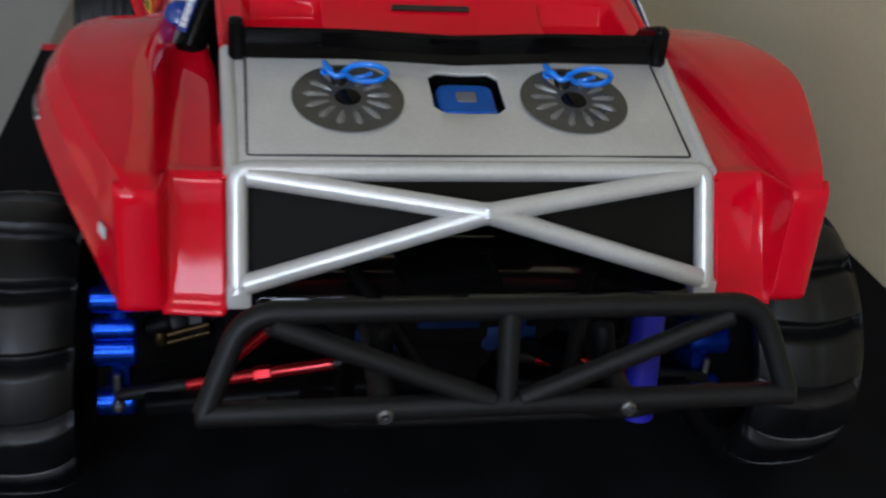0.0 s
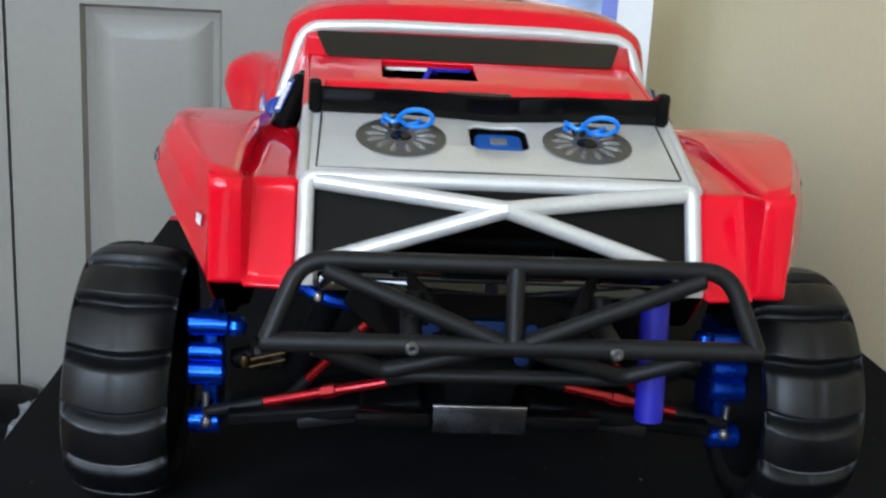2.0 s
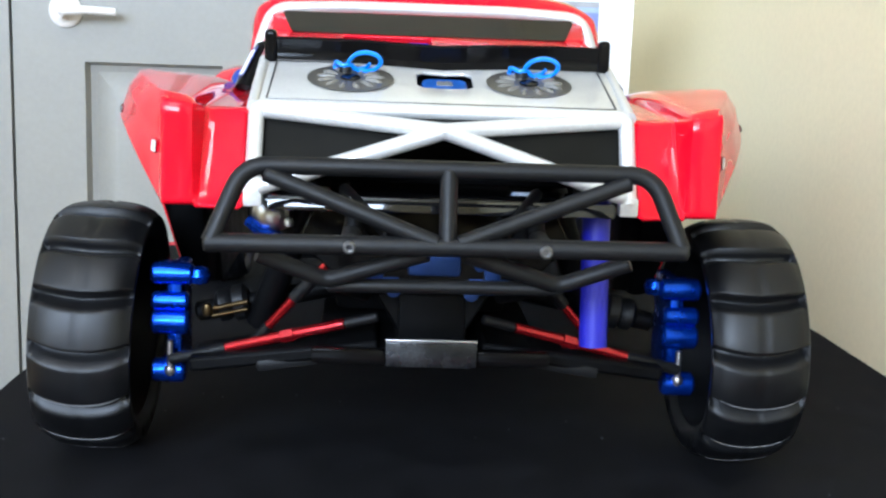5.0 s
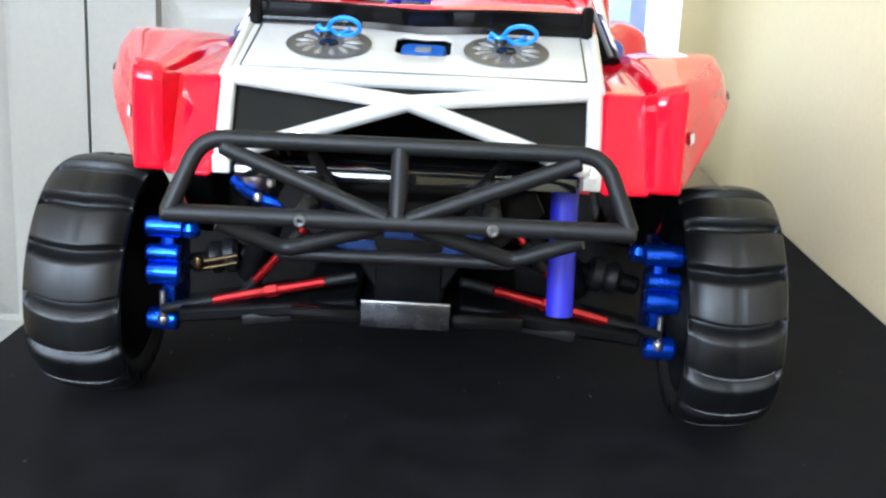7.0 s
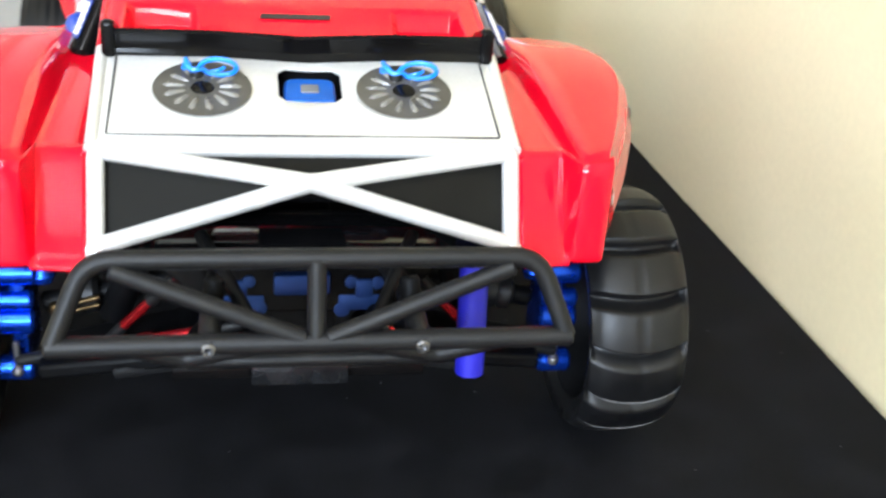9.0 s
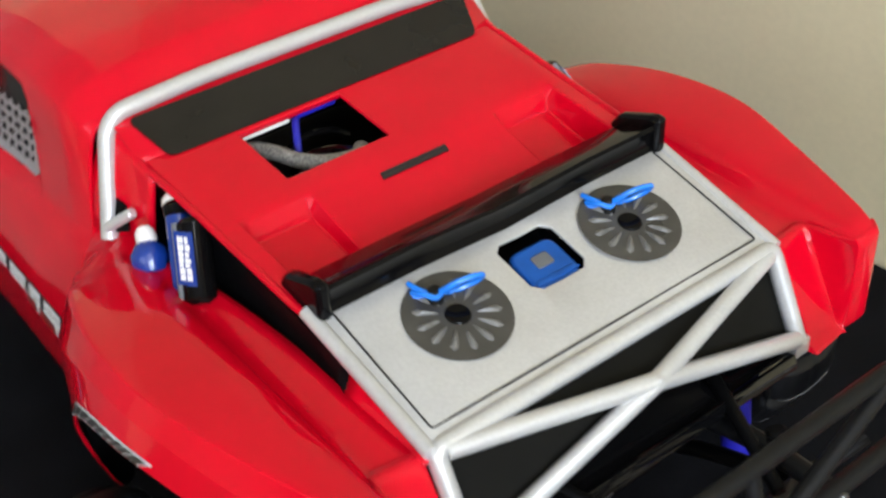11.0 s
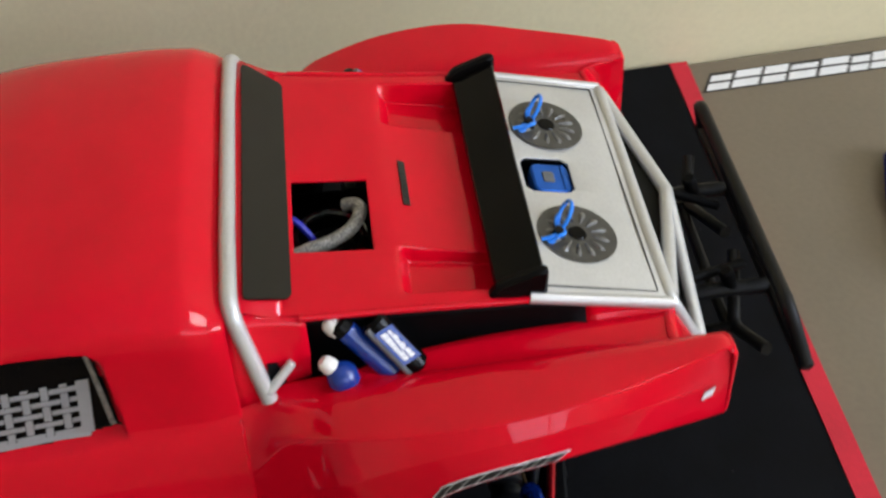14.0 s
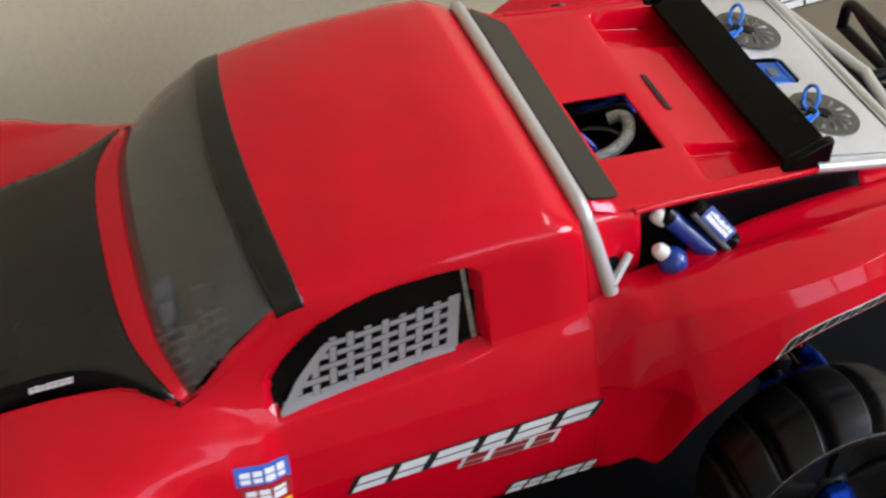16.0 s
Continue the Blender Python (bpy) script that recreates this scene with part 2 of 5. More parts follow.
def rod(a, b, r, bm=None, seg=12, cap=0.0):
    length = (Vector(b) - Vector(a)).length
    c = cap or min(r * 0.25, length * 0.2)
    return lathe([(0, 0), (r - c, 0), (r, c), (r, length - c), (r - c, length), (0, length)], seg, bm, along(a, b))


def sheet(rows, steps=4, cross=4, smooth_along=True, smooth_cross=True, bm=None):
    """A surface through rows of points, eased between them along and across."""
    dense = [spline(r, cross) if smooth_cross else [Vector(p) for p in r] for r in rows]
    cols = list(zip(*dense))
    if smooth_along:
        cols = [spline(c, steps) for c in cols]
    bm = bm or bmesh.new()
    grid = [[bm.verts.new(p) for p in c] for c in cols]
    for a, b in zip(grid, grid[1:]):
        for k in range(len(a) - 1):
            bm.faces.new((a[k], a[k + 1], b[k + 1], b[k]))
    return bm


def prism(outline, depth, m, bm=None):
    """A flat outline (x, y) given depth along z, then placed by m."""
    bm = bm or bmesh.new()
    lo = [bm.verts.new(m @ Vector((x, y, 0))) for x, y in outline]
    hi = [bm.verts.new(m @ Vector((x, y, depth))) for x, y in outline]
    bm.faces.new(lo[::-1]), bm.faces.new(hi)
    for k in range(len(lo)):
        q = (k + 1) % len(lo)
        bm.faces.new((lo[k], lo[q], hi[q], hi[k]))
    return bm


def rect(w, h, r, steps=4):
    """A rectangle outline with rounded corners, about its middle."""
    return [(p.x, p.y) for p in rounded([(-w / 2, -h / 2, 0), (w / 2, -h / 2, 0), (w / 2, h / 2, 0), (-w / 2, h / 2, 0)], r, steps, True)]


def frame_pose(origin, xaxis, yaxis):
    """The pose with the given origin whose x and y point along the given ways."""
    x = Vector(xaxis).normalized()
    z = x.cross(Vector(yaxis)).normalized()
    y = z.cross(x)
    m = Matrix((x, y, z)).transposed().to_4x4()
    m.translation = Vector(origin)
    return m


# ---- the room ----
FLOOR_Z, CEIL_Z = -0.72, 1.68
X_LEFT, Y_REAR, Y_BACK = -2.2, -2.5, 1.02


def wall_x(y):
    """The right-hand wall runs slightly askew to the truck."""
    return 0.2715 - y * 0.0385


def quad_prism(name, corners, z0, z1, mat, label, kind="structure", category="", bevel=0.0):
    bm = prism(corners, z1 - z0, Matrix.Translation((0, 0, z0)))
    ob = part(name, bm, mat, None, "", 0, bevel)
    return tagged(ob, label, category or name.split("_")[0], "", kind)


quad_prism("floor", [(X_LEFT - 0.1, Y_REAR - 0.1), (0.55, Y_REAR - 0.1), (0.55, 1.2), (X_LEFT - 0.1, 1.2)], FLOOR_Z - 0.05, FLOOR_Z, FLOOR_WOOD, "brown wooden floor below the worktop")
quad_prism("ceiling", [(X_LEFT - 0.1, Y_REAR - 0.1), (0.55, Y_REAR - 0.1), (0.55, 1.2), (X_LEFT - 0.1, 1.2)], CEIL_Z, CEIL_Z + 0.05, CEILING, "plain white painted ceiling")
quad_prism("wall_right", [(wall_x(Y_REAR), Y_REAR), (wall_x(Y_REAR) + 0.12, Y_REAR), (wall_x(1.1) + 0.12, 1.1), (wall_x(1.1), 1.1)], FLOOR_Z, CEIL_Z, WALL, "plain beige painted wall beside the worktop")
# the back wall round the closet opening
quad_prism("wall_back_corner", [(-0.04, Y_BACK - 0.02), (wall_x(1.0), Y_BACK - 0.02), (wall_x(1.1), 1.14), (-0.04, 1.14)], FLOOR_Z, CEIL_Z, WALL, "plain beige wall between closet and corner")
quad_prism("wall_back_side", [(X_LEFT, Y_BACK - 0.02), (-1.30, Y_BACK - 0.02), (-1.30, 1.14), (X_LEFT, 1.14)], FLOOR_Z, CEIL_Z, WALL, "plain beige wall beside the closet")
quad_prism("wall_back_lintel", [(-1.30, Y_BACK - 0.02), (-0.04, Y_BACK - 0.02), (-0.04, 1.14), (-1.30, 1.14)], 1.32, CEIL_Z, WALL, "plain beige wall above the closet")


def wall_with_window(name, along_x, at, lo, hi, w0, w1, z0, z1, label):
    """A wall with one window opening; along_x: whether it runs along x."""
    def cut(a, b, za, zb, nm):
        c = [(a, at), (b, at), (b, at - 0.12), (a, at - 0.12)] if along_x else [(at, a), (at, b), (at - 0.12, b), (at - 0.12, a)]
        quad_prism(nm, c, za, zb, WALL, label)
    cut(lo, w0, FLOOR_Z, CEIL_Z, name + "_side")
    cut(w1, hi, FLOOR_Z, CEIL_Z, name + "_end")
    cut(w0, w1, FLOOR_Z, z0, name + "_sill")
    cut(w0, w1, z1, CEIL_Z, name + "_lintel")
    window = thing("window_" + name[-1], "white framed window that lets daylight in", "window", kind="structure")
    bm = bmesh.new()
    for a, b, za, zb in ((w0, w1, z0, z0 + 0.04), (w0, w1, z1 - 0.04, z1), (w0, w0 + 0.04, z0, z1), (w1 - 0.04, w1, z0, z1),
                         ((w0 + w1) / 2 - 0.018, (w0 + w1) / 2 + 0.018, z0, z1), (w0, w1, (z0 + z1) / 2 - 0.015, (z0 + z1) / 2 + 0.015)):
        if along_x:
            box_bm(a, b, at - 0.10, at - 0.06, za, zb, 0, bm)
        else:
            box_bm(at - 0.10, at - 0.06, a, b, za, zb, 0, bm)
    part("window_frame", bm, DOOR_PAINT, window)


wall_with_window("wall_l", False, X_LEFT, Y_REAR, 1.14, -1.75, -0.15, 0.60, 1.60, "plain beige wall with the window")
wall_with_window("wall_r", True, Y_REAR, X_LEFT, wall_x(Y_REAR) + 0.12, -2.00, -0.20, 0.60, 1.60, "plain beige wall behind, with a window")


# fitting added round the extra top lamp; it stays out of view
added_ceiling_light = thing("added_ceiling_light", "square white framed ceiling light, unseen, added for light from above", "ceiling light", kind="structure")
bm = bmesh.new()
for x0, x1, y0, y1 in ((-0.545, -0.522, -1.355, -0.885), (-0.078, -0.055, -1.355, -0.885), (-0.522, -0.078, -1.355, -1.332), (-0.522, -0.078, -0.908, -0.885)):
    box_bm(x0, x1, y0, y1, 1.630, CEIL_Z, 0.002, bm)
part("frame", bm, WHITE_CAP, added_ceiling_light)
part("diffuser", box_bm(-0.522, -0.078, -1.332, -0.908, 1.645, 1.655), CEILING, added_ceiling_light)

# ---- closet doors ----
def raised_panel(x0, x1, z0, z1, y):
    """A moulded panel: a sunk groove, a slope and a flat field."""
    bm = bmesh.new()
    loops = []
    for inset, dy in ((0, 0), (0.004, 0.013), (0.012, 0.0145), (0.036, 0.002), (0.040, 0.0015)):
        loops.append([bm.verts.new((x, y + dy, z)) for x, z in ((x0 + inset, z0 + inset), (x1 - inset, z0 + inset), (x1 - inset, z1 - inset), (x0 + inset, z1 - inset))])
    for a, b in zip(loops, loops[1:]):
        for k in range(4):
            bm.faces.new((a[k], a[(k + 1) % 4], b[(k + 1) % 4], b[k]))
    bm.faces.new(loops[-1])
    return bm


def closet_leaf(x0, x1, panels, number):
    leaf = thing("door_%d" % number, "closed grey-white closet door leaf with moulded raised panels", "door", "closet door leaves", kind="structure")
    px0, px1 = panels
    spans = [(FLOOR_Z + 0.10, -0.44), (-0.340, 0.118), (0.232, 1.20)]
    bm = bmesh.new()
    cuts = [FLOOR_Z + 0.012] + [z for s in spans for z in s] + [1.315]
    box_bm(x0, px0, Y_BACK, Y_BACK + 0.034, cuts[0], cuts[-1], 0, bm)
    box_bm(px1, x1, Y_BACK, Y_BACK + 0.034, cuts[0], cuts[-1], 0, bm)
    for a, b in zip(cuts[::2], cuts[1::2]):
        box_bm(px0, px1, Y_BACK, Y_BACK + 0.034, a, b, 0, bm)
    box_bm(px0, px1, Y_BACK + 0.015, Y_BACK + 0.034, cuts[0] + 0.01, cuts[-1] - 0.01, 0, bm)
    part("stile_and_rails", bm, DOOR_PAINT, leaf)
    for a, b in spans:
        part("panel", raised_panel(px0, px1, a, b, Y_BACK), DOOR_PAINT, leaf)
    return leaf


leaves = [closet_leaf(-0.4665, -0.046, (-0.381, -0.214), 1), closet_leaf(-0.888, -0.4705, (-0.760, -0.565), 2),
          closet_leaf(-1.30, -0.892, (-1.19, -1.00), 3)]
for leaf, x, way in ((leaves[0], -0.402, 1), (leaves[1], -0.535, -1)):
    face = Matrix.Translation((x, Y_BACK, 0.178)) @ Matrix.Rotation(radians(90), 4, "X")
    rose = part("handle_rose", lathe([(0.020, 0), (0.020, 0.004), (0.016, 0.0075), (0.009, 0.009), (0.008, 0.030), (0, 0.031)], 24, None, face), WHITE_CAP, leaf, "round white handle plate")
    lever = rounded([(x, Y_BACK - 0.026, 0.178), (x + way * 0.006, Y_BACK - 0.034, 0.178), (x + way * 0.030, Y_BACK - 0.036, 0.180), (x + way * 0.066, Y_BACK - 0.034, 0.179)], 0.006)
    part("lever", tube(lever, 0.0062, 12, None, False, True, 0.0048), WHITE_CAP, rose, "white door lever")

# ---- worktop, mat and what lies round the truck ----
desk = thing("worktop", "tan laminate worktop standing along the wall", "desk")
part("top", prism([(-0.239, -1.2), (wall_x(-1.2) - 0.004, -1.2), (0.276, -0.168), (0.2695, -0.150), (0.2295, 0.80), (-0.182, 0.80)], 0.03, Matrix.Translation((0, 0, -0.034))), TAN, desk, "", 0, 0.003)
part("leg_panel", box_bm(-0.20, 0.21, -1.15, -1.12, FLOOR_Z, -0.034, 0.002), TAN, desk)
part("leg_panel", box_bm(-0.165, 0.215, 0.72, 0.75, FLOOR_Z, -0.034, 0.002), TAN, desk)


def mat_edge(y):
    return -0.2035 + 0.024 * y, 0.2655 - 0.042 * y


def mat_strip(y0, y1, z0, z1, ripple):
    bm = bmesh.new()
    nx, ny = 64, max(2, int((y1 - y0) / 0.008))
    rows = []
    for j in range(ny + 1):
        y = y0 + (y1 - y0) * j / ny
        a, b = mat_edge(y)
        rows.append([])
        for i in range(nx + 1):
            x = a + (b - a) * i / nx
            h = ripple * noise.noise((x * 9, y * 7, 0.3)) + ripple * 0.5 * noise.noise((x * 30, y * 22, 1.7))
            rows[-1].append(bm.verts.new((x, y, z1 + min(h, 0.0))))
    for p, q in zip(rows, rows[1:]):
        for i in range(nx):
            bm.faces.new((p[i], p[i + 1], q[i + 1], q[i]))
    rim = rows[0] + [r[-1] for r in rows[1:]] + rows[-1][-2::-1] + [r[0] for r in rows[-2:0:-1]]
    low = [bm.verts.new((v.co.x, v.co.y, z0)) for v in rim]
    for k in range(len(rim)):
        q = (k + 1) % len(rim)
        bm.faces.new((rim[k], low[k], low[q], rim[q]))
    return bm


cloth = thing("display_mat", "black cloth mat with red bound ends, under the truck", "mat")
part("cloth", mat_strip(-0.1530, 0.470, -0.0035, 0.0, 0.0014), CLOTH, cloth)
part("binding", mat_strip(-0.1648, -0.1533, -0.0036, 0.0003, 0.0006), CLOTH_RED, cloth, "red bound end")
part("binding", mat_strip(0.4703, 0.482, -0.0036, 0.0003, 0.0006), CLOTH_RED, cloth, "red bound end")


def mark_shapes(count, seed):
    """Outlines in a unit square for a row of plain bars of uneven width that stand for a mark."""
    rng = random.Random(seed)
    widths = [rng.uniform(0.7, 1.35) for _ in range(count)]
    total = sum(widths)
    x, out = 0.0, []
    for w in widths:
        w /= total
        top = 1.0 if rng.random() < 0.75 else 0.88
        out.append([(x + w * 0.06, 0), (x + w * 0.94, 0), (x + w * 0.94, top), (x + w * 0.06, top)])
        x += w
    return out


def decal(name, parent, pose_m, count, length, height, slant, front, back, label, rim=0.12, seed=1, plate=False):
    """A printed mark: a slanted plate of one colour with plain bars of another, laid on a surface."""
    e = rim * height / length
    def lay(o, lift):
        return prism([(a * length + b * height * slant, b * height) for a, b in o], 0.0002, pose_m @ Matrix.Translation((0, 0, lift)))
    back_ob = part(name, lay([(-e, -rim), (1 + e, -rim), (1 + e, 1 + rim), (-e, 1 + rim)], 0), back, parent, label)
    rng = random.Random(seed)
    for (a0, b0), (a1, _), (_, b1), _ in mark_shapes(count, seed):
        m = rng.uniform(0.42, 0.58)
        part("bar", lay([(a0, b0), (a1, b0), (a1, m - 0.07), (a0, m - 0.07)], 0.00022), front, back_ob)
        part("bar", lay([(a0, m + 0.07), (a1, m + 0.07), (a1, b1), (a0, b1)], 0.00022), front, back_ob)
    return back_ob


mark = thing("worktop_decal", "white slanted bars printed in a row on the tan worktop", "decal")
decal("print", mark, frame_pose((0.2435, -0.170, -0.0038), (0.03, -0.99, 0), (0.88, 0.42, 0)), 7, 0.125, 0.0165, 0.55, WHITE_FILM, BLACK_FILM, "", 0.07, 3)

shock = thing("spare_shock", "small blue shock absorber lying on the worktop", "shock absorber")
a, b = Vector((0.1600, -0.2630, 0.003)), Vector((0.1050, -0.2440, 0.003))
d = (b - a).normalized()
part("body", rod(a + d * 0.006, b - d * 0.010, 0.0062, None, 16), BLUE_PLASTIC, shock)
bm = bmesh.new()
for k in range(9):
    ring = [a + d * (0.008 + k * 0.0045) + (Vector((0, 0, 1)) * math.cos(t * math.tau / 14) + d.cross(Vector((0, 0, 1))) * math.sin(t * math.tau / 14)) * 0.0066 for t in range(14)]
    tube(ring, 0.0006, 6, bm, True)
part("spring", bm, BLUE_PLASTIC, shock)
part("end_cap", rod(a - d * 0.006, a + d * 0.006, 0.0042, None, 12), STEEL, shock, "silver end cap")
part("end_cap", rod(b - d * 0.010, b + d * 0.004, 0.0040, None, 12), STEEL, shock, "silver end cap")
box_tool = thing("black_tool_handle", "black plastic tool lying on the tan worktop", "tool")
part("grip", tube(rounded([(0.096, -0.245, 0.004), (0.06, -0.253, 0.004), (0.0, -0.30, 0.004)], 0.02), 0.0075, 12), BLACK_PLASTIC, box_tool)

rng = random.Random(5)
bm = bmesh.new()
for k in range(34):
    x, y = rng.uniform(-0.18, 0.24), rng.uniform(-0.145, 0.10) if k < 55 else rng.uniform(0.1, 0.45)
    a, r = rng.uniform(0, math.tau), rng.uniform(0.0003, 0.0011)
    tube([(x, y, 0.0004), (x + r * math.cos(a), y + r * math.sin(a), 0.0007), (x + 1.6 * r * math.cos(a + 0.6), y + 1.6 * r * math.sin(a + 0.6), 0.0004)], 0.00016, 4, bm)
tagged(part("lint", bm, LINT, None), "pale lint specks scattered on the black mat", "lint", "", "stuff")

# the white box with a printed window that stands beyond the mat
carton = thing("product_box", "white box with a blue printed front, standing on the worktop", "box")
part("carton", box_bm(-0.0223, 0.190, 0.543, 0.600, -0.004, 0.2163, 0.0015), CARDBOARD, carton)
part("picture", box_bm(0.0055, 0.160, 0.5421, 0.5432, 0.02, 0.2030), PRINT_BLUE, carton, "pale blue printed front")
for x0, x1, z0, z1, mt in ((0.0055, 0.160, 0.1985, 0.2030, PRINT_GREY), (0.0055, 0.045, 0.1895, 0.1980, PRINT_GREY), (0.062, 0.092, 0.1855, 0.1935, PRINT_NAVY), (0.1470, 0.160, 0.060, 0.1940, PRINT_STRIPE),
                           (0.0055, 0.020, 0.150, 0.188, PRINT_NAVY), (0.020, 0.060, 0.186, 0.1960, CARDBOARD), (0.100, 0.140, 0.100, 0.125, CARDBOARD), (0.102, 0.138, 0.075, 0.095, PRINT_NAVY)):
    part("print_patch", box_bm(x0, x1, 0.5415, 0.5419, z0, z1), mt, carton)
side_box = thing("pale_box", "pale grey-white box beside the white box", "box")
part("carton", box_bm(-0.0470, -0.0240, 0.543, 0.600, -0.004, 0.2200, 0.0015), WHITE_CAP, side_box)
lid_tool = thing("dark_tray", "dark flat tray lying on the white box", "tray")
part("tray", box_bm(0.056, 0.154, 0.545, 0.598, 0.2165, 0.228, 0.003), BLACK_PLASTIC, lid_tool)

# dark bag with white straps on the floor beside the worktop
bag = thing("black_bag", "black bag with white edging on a stool beside the worktop", "bag")
part("body", box_bm(-0.78, -0.425, 0.86, 0.99, -0.56, -0.345, 0.03), DARK, bag)
part("strap", tube(spline([(-0.424, 0.851, -0.424), (-0.442, 0.849, -0.417), (-0.466, 0.849, -0.404), (-0.50, 0.850, -0.392), (-0.56, 0.852, -0.388)], 6), 0.0075, 8), WHITE_CAP, bag, "white strap")
part("strap", tube(spline([(-0.56, 0.90, -0.335), (-0.52, 0.88, -0.322), (-0.48, 0.862, -0.320), (-0.458, 0.852, -0.336)], 6), 0.0105, 8), WHITE_CAP, bag, "white strap")
# crumpled clear wrapper with blue print, lying on the bag
wrapper = thing("plastic_wrapper", "crumpled pale blue and grey plastic wrapper on the bag", "wrapper")
for cx, cz, r, mat in ((-0.404, -0.338, 0.019, GREY_SLEEVE), (-0.417, -0.362, 0.020, GREY_SLEEVE), (-0.398, -0.326, 0.010, PRINT_STRIPE), (-0.412, -0.372, 0.008, PRINT_BLUE)):
    bm = bmesh.new()
    bmesh.ops.create_icosphere(bm, subdivisions=3, radius=1.0)
    for v in bm.verts:
        f = 1 + 0.45 * noise.noise(v.co * 1.7 + Vector((cx * 90, cz * 60, 0))) + 0.25 * noise.noise(v.co * 4.1)
        v.co = Vector((cx, 0.845, cz)) + Vector((v.co.x * r, v.co.y * 0.010, v.co.z * r * 1.1)) * f
    part("fold", bm, mat, wrapper)
stool = thing("low_stool", "dark low stool under the bag", "stool")
part("seat", box_bm(-0.76, -0.46, 0.865, 0.985, -0.585, -0.5605, 0.006), DARK, stool)
for x in (-0.74, -0.48):
    for y in (0.88, 0.97):
        part("leg", rod((x, y, FLOOR_Z), (x, y, -0.585), 0.012), DARK, stool)


# ---- the radio-controlled truck ----
truck = thing("rc_truck", "red and silver radio-controlled desert truck standing on a black mat", "toy truck")


def body_sheet(name, rows, mat, label="", steps=4, cross=1, smooth_cross=False, thick=0.0014, parent=None, lining=None):
    bm = sheet(rows, steps, cross, True, smooth_cross)
    return part(name, bm, mat, parent or truck, label, thick, 0.0, lining)


